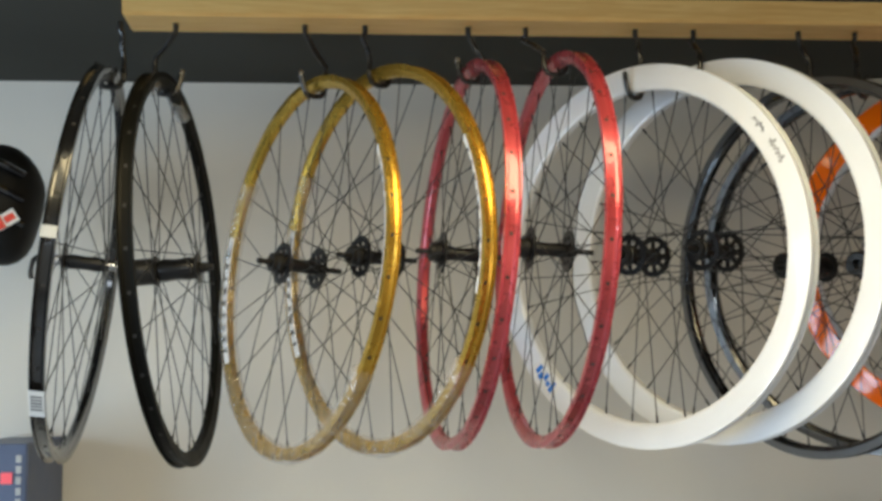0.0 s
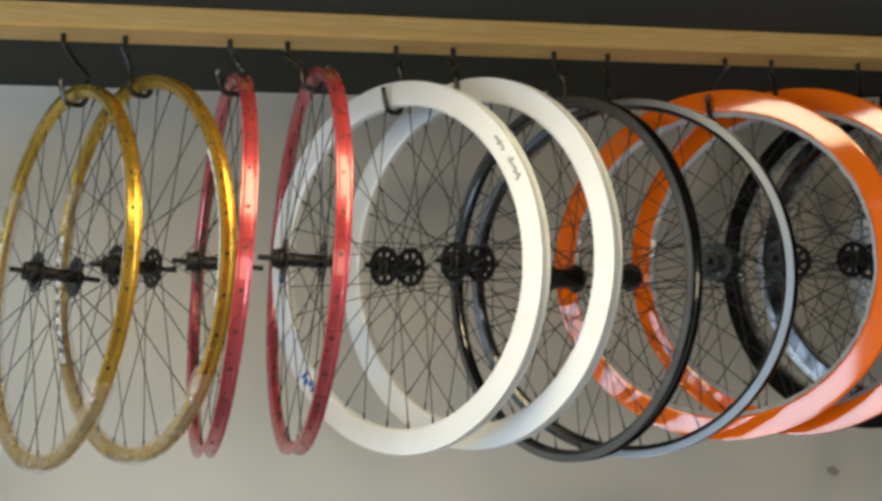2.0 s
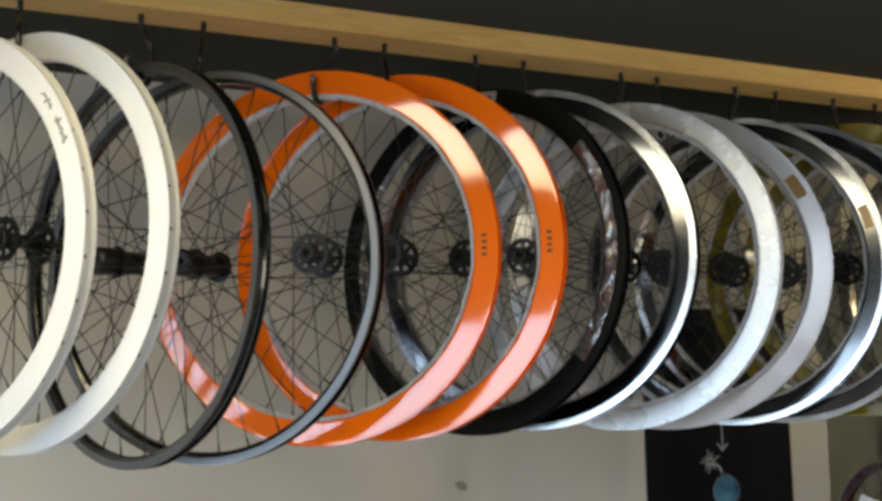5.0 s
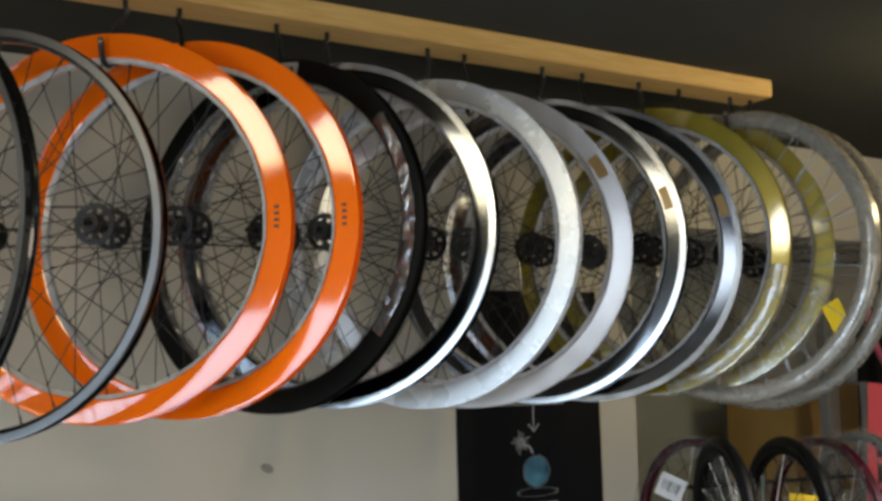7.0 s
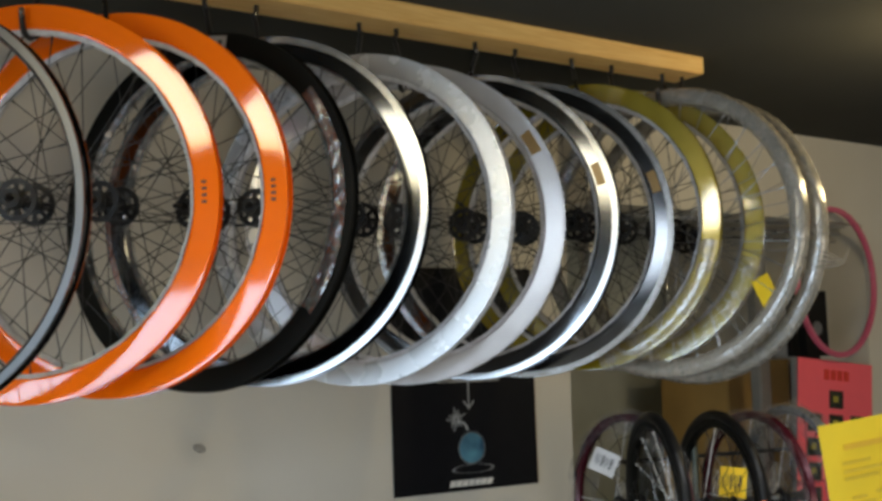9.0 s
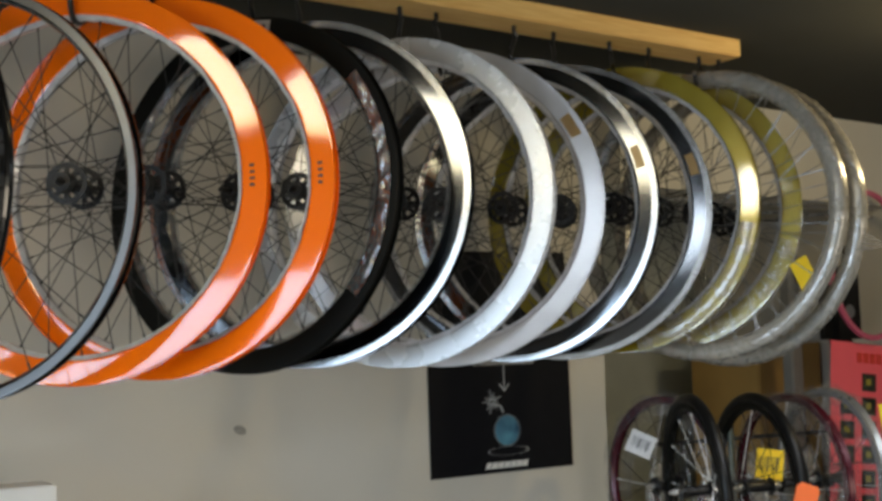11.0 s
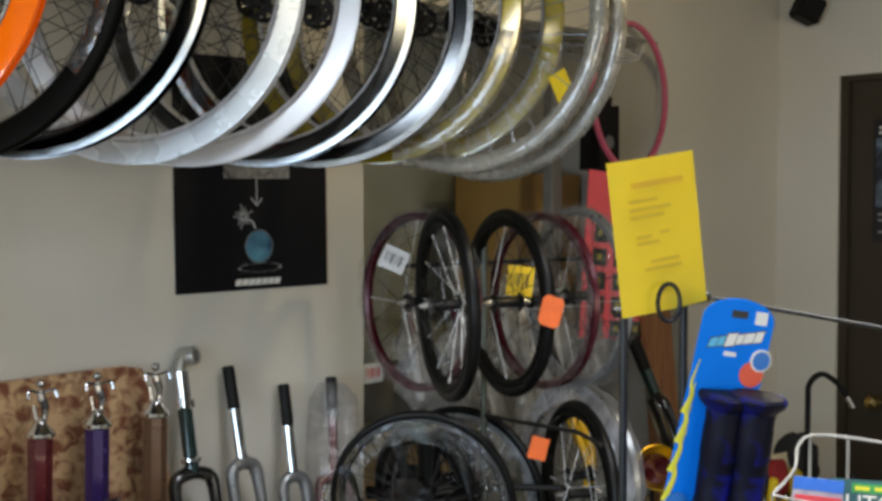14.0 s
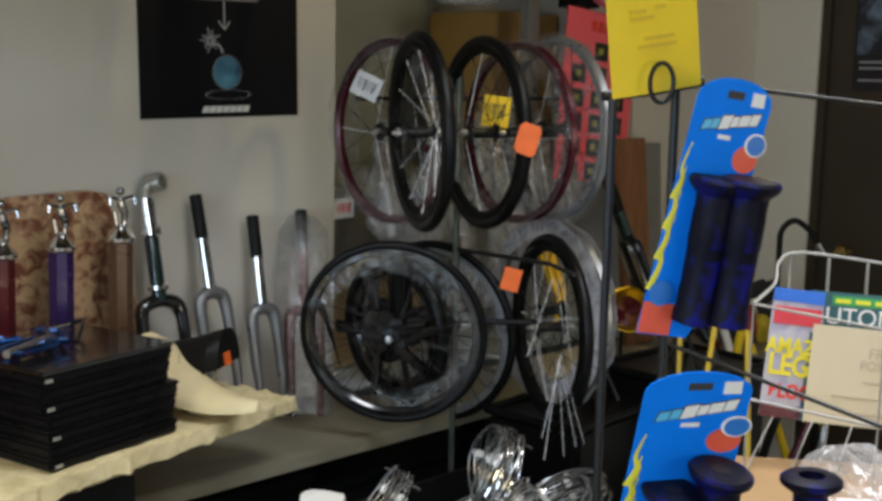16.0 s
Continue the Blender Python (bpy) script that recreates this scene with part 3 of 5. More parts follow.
# ---- hooks: one for each wheel, in pairs along the beam ----
HOOKS = [-0.2, -0.111, 0.1, 0.199, 0.372, 0.469, 0.658, 0.759, 0.944, 1.045, 1.272, 1.364, 1.541, 1.639, 1.85, 1.932, 2.118, 2.219, 2.37, 2.483, 2.635, 2.697]
for i, (x, y, z, yaw, lean) in enumerate(PLACES):
    left, sx = i % 2 == 0, HOOKS[i]
    depth = 0.043 if 6 <= i <= 7 or 10 <= i <= 19 else (0.03 if i >= 20 else 0.02)
    m = pose(x, y, z, -lean, 0, yaw)
    t = m @ Vector((0, 0, R_OUT - depth - 0.003))
    s = 1 if left else -1
    # the trough crosses under the rim at its top
    across = (m.to_3x3() @ Vector((0, 1, 0)))
    across.z = 0
    across.normalize()
    if across.x * s > 0:
        across = -across
    stem = t - across * 0.02
    tip = t + across * 0.02
    pts = [(sx, 2.059, 2.392), (sx, 2.059, 2.378), (sx + s * 0.004, 2.06, 2.37), (stem.x * 0.5 + sx * 0.5, (stem.y + 2.059) / 2, 2.352), (stem.x, stem.y, 2.335), (stem.x, stem.y, t.z + 0.03), (stem.x, stem.y, t.z + 0.012), tuple(t - across * 0.013 + Vector((0, 0, -0.0015))), tuple(t + Vector((0, 0, -0.004))), tuple(t + across * 0.013 + Vector((0, 0, -0.0015))), (tip.x, tip.y, t.z + 0.012), (tip.x + across.x * 0.004, tip.y + across.y * 0.004, t.z + 0.03)]
    h = thing("utility_hook", pose(sx, 2.059, 2.39), "black vinyl-coated screw hook in the beam", "hook", "hooks along the beam")
    inv = h.matrix_world.inverted()
    path = smooth_path([inv @ Vector(p) for p in pts], 4)
    part("hook", tube(path, 0.0047, 8), M_HOOK, h)
    part("hook_tip", lathe([(0.0, -0.006), (0.0042, -0.003), (0.0046, 0.004), (0.0035, 0.007), (0.0, 0.0075)], 10, False, axis="Z"), M_STEEL if i % 3 else M_HOOK, h, "worn tip", Matrix.Translation(path[-1]))

# ---- the end wall: door, its poster, and the corner ----
d = tagged(new("door_1"), "dark brown painted door, shut, with a poster on it", "door", kind="structure")
d.matrix_world = pose(FAR, 0, 0)
part("door_leaf", boxed(0.03, 0.07, 1.37, 2.246, 0.01, 2.08, bevel=0.003), M_DOOR, d)
bm = boxed(0.012, 0.15, 2.246, 2.276, 0, 2.1)
box(bm, 0.012, 0.15, 1.34, 1.37, 0, 2.1)
box(bm, 0.012, 0.15, 1.37, 2.246, 2.08, 2.1)
part("door_frame", bm, M_DOOR, d)
bm = lathe([(0.0, -0.06), (0.02, -0.056), (0.027, -0.04), (0.02, -0.025), (0.012, -0.02), (0.012, 0.03), (0.0, 0.03)], 20, False, axis="Z")
part("door_knob", bm, mat("brass", (0.6, 0.42, 0.15), 0.25, 1.0), d, "brass knob", pose(0.02, 2.13, 0.98, 0, 90, 0))
M_NIGHT = mottled_mat("night_photo", (0.015, 0.02, 0.03), (0.16, 0.22, 0.3), 14, 0.35, 0.45, 0.7)
p = thing("door_poster", pose(FAR + 0.028, 1.975, 1.735), "dark blue photo poster taped to the brown door", "poster")
part("sheet", boxed(-0.0015, 0, -0.185, 0.185, -0.21, 0.21), mat("poster_black", (0.012, 0.012, 0.016), 0.35), p)
part("photo", boxed(-0.003, -0.0018, -0.175, 0.175, -0.09, 0.145), M_NIGHT, p, "blue-grey photograph")
for k, (z, w) in enumerate([(0.18, 0.15), (0.163, 0.11), (-0.115, 0.16), (-0.135, 0.13), (-0.175, 0.1)]):
    part("print_line", boxed(-0.003, -0.0018, 0.165 - w, 0.165, z - 0.004, z + 0.004), M_PAPER if k < 2 else mat("grey_print", (0.25, 0.25, 0.27), 0.5), p)
s = thing("ceiling_speaker", pose(4.6, 2.365, 2.335), "small black loudspeaker in the corner under the ceiling", "speaker")
part("cabinet", boxed(-0.045, 0.045, -0.04, 0.04, -0.045, 0.045, bevel=0.008, m=pose(0, 0, 0, 0, 25, -35)), M_RUBBER, s)
part("bracket", tube([(0, 0, 0.03), (0.02, 0.02, 0.07)], 0.008, 8), M_BLACK, s)

# ---- recess: rods at its head, a box and a dark bag inside ----
for k in range(3):
    structure("rod_rail", tube([(2.80, 2.60 + 0.02 * k, 2.155 - 0.022 * k), (3.92, 2.57 + 0.02 * k, 2.168 - 0.022 * k)], 0.0045, 8), M_STEEL, "thin steel rod across the head of the recess", "rail")
structure("recess_post", boxed(3.55, 3.60, 2.62, 2.66, 0, 2.14, bevel=0.004), mat("grey_metal", (0.3, 0.3, 0.29), 0.4, 0.4), "grey metal upright in the recess", "post")
M_CARD = mat("cardboard", (0.42, 0.29, 0.14), 0.8, vary=0.15, scale=8)
# amber copy of the brown cardboard, tinted for dim warm light in the recess
M_AMBERCARD = mat("warm_lit_cardboard", (0.44, 0.27, 0.08), 0.75, vary=0.15, scale=8)
b = thing("cardboard_box", pose(3.74, 3.02, 1.25), "brown cardboard carton on a shelf in the recess", "box")
part("carton", boxed(-0.12, 0.17, -0.2, 0.1, 0.0, 0.5, bevel=0.004), M_AMBERCARD, b)
part("flap", boxed(-0.12, 0.17, -0.206, -0.202, 0.3, 0.5), M_AMBERCARD, b)
structure("recess_shelf", boxed(2.80, 3.92, 2.72, 3.39, 1.21, 1.245), M_RECESS, "grey shelf board inside the recess", "shelf")
b = thing("parcel_stack", pose(3.05, 2.9, 0.73), "dim cartons stored low in the recess", "box")
part("carton", boxed(-0.22, 0.2, -0.15, 0.2, 0.0, 0.3, bevel=0.005), M_CARD, b)
part("carton", boxed(-0.18, 0.24, -0.13, 0.2, 0.303, 0.46, bevel=0.005), mat("grey_card", (0.2, 0.19, 0.16), 0.8), b)
structure("recess_floor_shelf", boxed(2.80, 3.92, 2.66, 3.39, 0.69, 0.726), M_RECESS, "low shelf board inside the recess", "shelf")
b = thing("black_bag", pose(3.70, 2.56, 1.86), "black nylon bag hung beside the recess", "bag")
bm = boxed(-0.08, 0.08, -0.035, 0.035, -0.13, 0.12, bevel=0.03)
for v in bm.verts:
    v.co += noise.noise_vector(v.co * 14) * 0.012
part("pouch", bm, M_RUBBER, b)
part("badge", lathe([(0.0, -0.004), (0.02, -0.003), (0.022, 0.0), (0.0, 0.001)], 16, False), M_GREYRIM, b, "grey round badge", pose(0, -0.04, -0.02))
part("strap", tube([(-0.05, 0, 0.1), (-0.03, 0, 0.2), (0.03, 0, 0.2), (0.05, 0, 0.1)], 0.006, 6), M_RUBBER, b)

# pink rim and pink notice by the recess
w = thing("pink_rim", pose(3.70, 2.44, 1.976, 0, -16, 8), "pink bicycle rim hung on the wall", "rim")
part("hoop", lathe([(0.224, -0.008), (0.227, 0.0), (0.224, 0.008), (0.212, 0.007), (0.209, 0.0), (0.212, -0.007)], 72), mat("pink_enamel", (0.62, 0.12, 0.22), 0.35, vary=0.1), w)
part("nail", tube([(0.06, 0, 0.20), (0.06, 0.08, 0.205)], 0.003, 6), M_STEEL, w)
p = thing("pink_notice", pose(3.70, 2.475, 1.49, 0, 5, 0), "fluorescent pink notice with dark photo squares", "sign")
part("sheet", boxed(-0.17, 0.17, 0, 0.003, -0.25, 0.25), M_PINK, p)
M_SQ = mottled_mat("photo_square", (0.012, 0.014, 0.01), (0.1, 0.11, 0.05), 60, 0.5, 0.5, 0.7)
for j in range(6):
    for i in range(3):
        if j == 0 and i != 1:
            continue
        x, z = -0.098 + 0.098 * i, 0.135 - 0.071 * j
        q = part("photo_square", boxed(x - 0.031, x + 0.031, -0.002, -0.0002, z - 0.026, z + 0.026), M_SQ, p)
        part("photo_mark", boxed(x - 0.015, x + 0.006, -0.0032, -0.0022, z - 0.008, z + 0.01), M_GREYINK, q)
for k in range(4):
    part("heading_bar", boxed(-0.055 + 0.03 * k, -0.033 + 0.03 * k, -0.002, -0.0002, 0.192, 0.222), M_REDINK, p)

# ---- the black poster on the wall ----
p = thing("wall_poster", pose(2.448, BACK - 0.002, 1.715, 0, -0.9, 0), "black poster of a blue round bomb with an arrow", "poster")
part("sheet", boxed(-0.2165, 0.2165, -0.0025, 0, -0.275, 0.275), mat("poster_sheet", (0.007, 0.007, 0.009), 0.4, vary=0.15, spec=0.16), p)
M_BOMB = mottled_mat("bomb_blue", (0.015, 0.07, 0.14), (0.12, 0.34, 0.46), 13, 0.4, 0.35, 0.7, 2)
M_LINE = mat("white_line", (0.42, 0.44, 0.45), 0.5)
part("bomb", lathe([(0.0, -0.0055), (0.022, -0.005), (0.0365, -0.0032), (0.037, -0.0026), (0.0, -0.0026)], 40, False), M_BOMB, p, "blue round bomb", pose(0.012, 0, -0.172))
part("outline", lathe([(0.0395, -0.0032), (0.0385, -0.0032), (0.0385, -0.0027), (0.0395, -0.0027)], 40), M_LINE, p, "", pose(0.012, 0, -0.172))
ring = bmesh.new()
lathe([(1.0, -0.0032), (0.95, -0.0032), (0.95, -0.0027), (1.0, -0.0027)], 40, True, bm=ring)
for v in ring.verts:
    v.co.x *= 0.062
    v.co.z *= 0.011
part("floor_ring", ring, M_LINE, p, "", pose(0.014, 0, -0.223))
part("fuse", tube(smooth_path([(0.0, -0.004, -0.128), (-0.008, -0.004, -0.112), (-0.026, -0.004, -0.106)]), 0.0025, 6), M_LINE, p)
bm = bmesh.new()
for k in range(14):
    a = k * 360 / 14
    box(bm, 0.004, 0.018 + 0.012 * ((k * 5) % 3) / 2, -0.0032, -0.0027, -0.0012, 0.0012, m=pose(-0.032, 0, -0.1, 0, a, 0))
part("spark", bm, M_LINE, p, "white spark")
bm = boxed(0.005, 0.0085, -0.0032, -0.0027, -0.07, -0.01)
for s in (-1, 1):
    box(bm, 0.0, 0.024, -0.0034, -0.0029, -0.0018, 0.0018, m=pose(0.0067, 0, -0.0745, 0, -90 + s * 40, 0))
part("arrow", bm, M_LINE, p, "white arrow")
bm = bmesh.new()
shear = Matrix(((1, 0, 0.35, 0), (0, 1, 0, 0), (0, 0, 1, 0), (0, 0, 0, 1)))
for k in range(7):
    x = -0.064 + 0.0185 * k
    box(bm, x, x + 0.0165, -0.0032, -0.0027, -0.0075, 0.0075, m=pose(0.008, 0, -0.2565) @ shear)
part("brand_mark", bm, M_PAPER, p, "white brand mark")
part("acrylic_tab", boxed(-0.088, 0.098, -0.012, -0.004, -0.01, 0.028, bevel=0.002), M_FILM2, p, "clear acrylic tab")
s = structure("wall_chip", lathe([(0.0, -0.0004), (0.009, -0.001), (0.013, -0.0016), (0.0155, 0.0), (0.0, 0.001)], 14, False), mat("bare_plaster", (0.36, 0.34, 0.3), 0.8, vary=0.4, scale=90), "chipped patch of bare plaster", "wall chip")
s.matrix_world = pose(1.75, BACK - 0.001, 1.579, 0, 20, 0) @ Matrix.Diagonal((1.0, 1.0, 0.62, 1.0))
s = structure("wall_stain", lathe([(0.0, -0.0005), (0.004, -0.0004), (0.004, 0.0), (0.0, 0.0003)], 10, False), M_INK, "small dark nail hole", "wall chip")
s.matrix_world = pose(-0.045, BACK - 0.001, 2.18)

# ---- things hanging at the start of the row ----
b = thing("helmet", pose(-0.462, 2.34, 2.13), "black helmet with a red and white label hung on the wall", "helmet")
bm = bmesh.new()
bmesh.ops.create_uvsphere(bm, u_segments=24, v_segments=14, radius=0.11)
for v in bm.verts:
    v.co.x *= 0.72
    v.co.y *= 0.8
    v.co += noise.noise_vector(v.co * 9) * 0.012
part("shell", bm, M_RUBBER, b)
for k in range(3):
    part("vent_rib", tube(smooth_path([(-0.06, -0.066, 0.05 - 0.045 * k), (0.0, -0.094, 0.07 - 0.045 * k), (0.06, -0.066, 0.045 - 0.045 * k)]), 0.007, 8), M_BLACK, b)
q = part("label", boxed(-0.03, 0.03, -0.0015, 0, -0.012, 0.012), M_PAPER, b, "red and white label", pose(0.03, -0.1, -0.045, 0, -32, 10))
part("label_field", boxed(-0.029, 0.005, -0.0026, -0.0016, -0.011, 0.011), M_REDINK, q)
part("label_bar", boxed(0.008, 0.026, -0.0026, -0.0016, -0.006, 0.006), M_REDINK, q)
part("hanger", tube([(-0.02, 0.05, 0.05), (-0.02, 0.258, 0.06)], 0.004, 6), M_STEEL, b)
b = thing("boxed_part", pose(-0.452, 2.46, 1.60), "slate-blue product box with pale lettering bars", "box")
part("carton", boxed(-0.055, 0.055, -0.14, 0.138, -0.1, 0.1, bevel=0.003), mat("slate_print", (0.085, 0.115, 0.2), 0.45), b)
for k in range(9):
    part("lettering_bar", boxed(0.036, 0.045, -0.1425, -0.1405, -0.085 + 0.019 * k, -0.072 + 0.019 * k), M_LINE, b)
part("red_spot", boxed(0.01, 0.03, -0.1425, -0.1405, 0.03, 0.05), M_PINK, b)
part("shelf_pin", tube([(0, 0.12, -0.09), (0, 0.142, -0.09)], 0.004, 6), M_STEEL, b)

# ---- bench along the wall ----
# base darkened to stand in for the shade of things around the bench
M_BENCH = mottled_mat("bench_top", (0.2, 0.175, 0.12), (0.27, 0.24, 0.17), 5, 0.5)
bn = thing("workbench", pose(0, 0, 0), "worn beige bench along the wall", "bench")
part("benchtop", boxed(0.6, 3.25, 2.24, 2.505, 0.69, 0.725, bevel=0.004), M_BENCH, bn)
part("back_strip", boxed(0.6, 2.78, 2.505, 2.597, 0.69, 0.725, bevel=0.002), M_BENCH, bn)
for x in (0.65, 1.9, 3.18):
    for y in (2.27, 2.46):
        part("leg", boxed(x - 0.025, x + 0.025, y - 0.025, y + 0.025, 0, 0.69), M_DARKSTEEL, bn)

# black bins added to stand in for the darkness under the bench
for k, (x0, x1, h) in enumerate([(0.75, 1.2, 0.5), (1.24, 1.82, 0.6), (1.98, 2.5, 0.62), (2.54, 3.08, 0.58)]):
    b = thing("filler_bin", pose((x0 + x1) / 2, 2.42, 0.0), "black bin added to fill the dark space under the bench", "storage bin", "bins under the bench")
    part("bin", boxed((x0 - x1) / 2, (x1 - x0) / 2, -0.1, 0.1, 0.0, h, bevel=0.01), M_RUBBER, b)
    part("lid", boxed((x0 - x1) / 2 - 0.008, (x1 - x0) / 2 + 0.008, -0.108, 0.108, h, h + 0.025, bevel=0.006), M_RUBBER, b)

# mottled slab and trophies
M_MARBLE = mottled_mat("brown_marble", (0.6, 0.4, 0.22), (0.2, 0.065, 0.03), 36, 0.35, 0.44, 0.62, 8)
bm = bmesh.new()
f = bm.faces.new([bm.verts.new((x, -0.01, z)) for x, z in ((-0.34, 0.0), (0.278, 0.0), (0.215, 0.27), (0.15, 0.555), (0.1, 0.565), (-0.34, 0.55))])
for v in [v for v in bmesh.ops.extrude_face_region(bm, geom=[f])["geom"] if isinstance(v, bmesh.types.BMVert)]:
    v.co.y += 0.02
bmesh.ops.recalc_face_normals(bm, faces=bm.faces)
bmesh.ops.bevel(bm, geom=bm.edges[:], offset=0.0025, segments=2, affect="EDGES")
single("marble_slab", bm, M_MARBLE, "brown and cream mottled slab leaning on the wall", "slab", pose(1.99, 2.545, 0.726, -4, 0, 0))
# chrome darkened so that the window's reflection on the figures stays low
M_FIGURE = mat("dim_chrome", (0.42, 0.42, 0.42), 0.22, 1.0, vary=0.2)
M_PURPLE = mat("purple_column", (0.04, 0.02, 0.11), 0.25, 0.3, coat=0.4)
M_MAROON = mat("maroon_column", (0.11, 0.015, 0.02), 0.25, 0.3, coat=0.4)
M_BROWN = mat("brown_column", (0.13, 0.07, 0.04), 0.3, 0.2, coat=0.4)


def trophy(x, y, colour, label, tall):
    """Column trophy with a plated cup, wreath and figure."""
    t = thing("trophy", pose(x, y, 0.726, 0, 1, 0), label, "trophy", "trophies on the bench")
    part("base", boxed(-0.045, 0.045, -0.035, 0.035, 0, 0.05, bevel=0.004), M_BROWN, t)
    part("column", lathe([(0.026, 0.05), (0.026, tall)], 8, False, axis="Z"), colour, t)
    part("collar", lathe([(0.026, tall), (0.03, tall + 0.004), (0.03, tall + 0.01), (0.018, tall + 0.022), (0.012, tall + 0.03), (0.016, tall + 0.036), (0.0, tall + 0.04)], 20, False, axis="Z"), M_CHROME, t, "chromed riser")
    z = tall + 0.035
    bm = tube(smooth_path([(0.008, 0, z), (0.01, 0, z + 0.025), (0.002, 0, z + 0.045), (0.0, 0, z + 0.06)]), [0.006, 0.006, 0.006, 0.006, 0.007, 0.007, 0.008, 0.009, 0.009, 0.009, 0.01, 0.01, 0.009, 0.009, 0.008, 0.008, 0.007, 0.006, 0.006][:19], 8)
    tube([(-0.008, 0, z), (-0.012, 0.004, z + 0.03)], 0.005, 8, bm)
    for sgn in (-1, 1):
        tube(smooth_path([(0.006 * sgn, 0, z + 0.055), (0.026 * sgn, -0.006, z + 0.06), (0.03 * sgn, -0.012, z + 0.045)]), 0.0032, 6, bm)
    bmesh.ops.create_icosphere(bm, subdivisions=2, radius=0.009, matrix=Matrix.Translation((0, 0, z + 0.072)))
    part("statuette", bm, M_FIGURE, t, "chromed statuette")
    return t


trophy(1.713, 2.47, M_BROWN, "taller trophy with a brown column and silver cup", 0.5)
trophy(1.85, 2.475, M_MAROON, "trophy with a maroon column and silver figure", 0.452)
trophy(1.974, 2.48, M_PURPLE, "trophy with a purple column and silver figure", 0.455)
trophy(2.107, 2.48, M_BROWN, "trophy with a brown column and silver figure", 0.462)

# ---- forks leaning on the wall ----
def fork(foot, top, tube_r, neck, steerer, legs, label, spread=0.048, drop=0.34, stem=None, bent=0.03, neck_len=0.1):
    """Steerer with a threaded top, crown and two curved blades; foot and top are on the steerer's line."""
    f, t = Vector(foot), Vector(top)
    up = (t - f).normalized()
    m = Matrix.Translation(f) @ up.to_track_quat("Z", "Y").to_matrix().to_4x4()
    o = thing("bicycle_fork", m, label, "fork", "forks leaning on the wall")
    L = (t - f).length
    part("steerer", lathe([(tube_r, 0.0), (tube_r, L - neck_len), (0.0, L - neck_len)], 16, False, axis="Z"), steerer, o)
    part("neck", lathe([(tube_r * 1.06, L - neck_len), (tube_r * 1.06, L - 0.002), (tube_r * 0.8, L), (0.0, L - 0.001)], 16, False, axis="Z"), neck, o, "threaded upper end")
    part("crown", tube(smooth_path([(-spread, 0, -0.028), (-spread * 0.8, 0, -0.006), (0, 0, 0.004), (spread * 0.8, 0, -0.006), (spread, 0, -0.028)]), 0.0155, 10), legs, o)
    for s in (-1, 1):
        part("blade", tube(smooth_path([(s * spread, 0, -0.022), (s * spread * 1.05, 0.0, -0.12), (s * spread, 0.0, -drop * 0.72), (s * spread, -bent, -drop)]), [0.0145 - 0.006 * k / 18 for k in range(19)], 10), legs, o)
    if stem:
        part("stem", tube(smooth_path([(0, 0, L - 0.01), (0.0, 0, L + 0.012), (-0.006, 0.0, L + 0.026), (-0.02, 0.0, L + 0.03)]), 0.0125, 12), stem, o, "grey quill stem")
        part("clamp", lathe([(0.019, -0.02), (0.021, -0.017), (0.021, 0.017), (0.019, 0.02), (0.013, 0.02), (0.013, -0.02)], 20, True, axis="Y"), stem, o, "", pose(-0.026, 0.0, L + 0.032, 0, 0, 30))
        for k, z in enumerate((L * 0.62, L * 0.66, L * 0.1)):
            part("headset_ring", lathe([(tube_r, z), (tube_r + 0.007, z + 0.004), (tube_r + 0.007, z + 0.012), (tube_r, z + 0.016)], 20, False, axis="Z"), M_CHROME, o, "chrome headset ring")
    return o


M_FILMBAG = film_mat("dim_clear_bag", (0.65, 0.65, 0.66), 0.78, 0.12, 0.5)
M_TEAL = mat("dark_teal", (0.006, 0.028, 0.026), 0.25, 0.3, coat=0.5)
fork((2.219, 2.50, 1.045), (2.221, 2.555, 1.268), 0.0165, M_CHROME, M_TEAL, M_BLACK, "black suspension fork with a chrome neck and stem", stem=M_DULL, neck_len=0.075)
fork((2.357, 2.51, 1.045), (2.353, 2.565, 1.267), 0.0135, M_RUBBER, M_CHROME, M_GREYRIM, "chrome fork with a black threaded steerer", spread=0.036, drop=0.3)
fork((2.5, 2.51, 0.992), (2.51, 2.565, 1.209), 0.0135, M_RUBBER, M_CHROME, M_GREYRIM, "silver unicrown fork with a black threaded steerer", spread=0.03, drop=0.255)
f = fork((2.615, 2.50, 0.975), (2.652, 2.56, 1.213), 0.0135, M_RUBBER, M_MAROON, M_MAROON, "maroon fork inside a clear plastic bag", spread=0.035, drop=0.25)
bm = lathe([(0.03, 0.235), (0.058, 0.2), (0.066, 0.05), (0.072, -0.08), (0.066, -0.25)], 24, False, axis="Z")
for v in bm.verts:
    v.co.y *= 0.55
    v.co += noise.noise_vector(v.co * 18) * 0.012
part("plastic_bag", bm, M_FILMBAG, f, "crinkled clear bag")

# ---- display board with boxes and saddles in front of the bench ----
YAW = 14.0
M_FLEECE = mottled_mat("cream_fleece", (0.58, 0.48, 0.25), (0.76, 0.65, 0.39), 30, 0.9, 0.35, 0.65)
bo = thing("display_board", pose(2.335, 2.165, 0.0, 0, 0, YAW), "board covered in cream fleece on a dark plinth", "display board")
bm = bmesh.new()
bmesh.ops.create_grid(bm, x_segments=70, y_segments=24, size=0.5)
bmesh.ops.transform(bm, matrix=Matrix.LocRotScale((-0.53, 0.11, 0.883), None, (1.06, 0.22, 1)), verts=bm.verts)
ex = bmesh.ops.extrude_face_region(bm, geom=bm.faces[:])
low = [v for v in ex["geom"] if isinstance(v, bmesh.types.BMVert)]
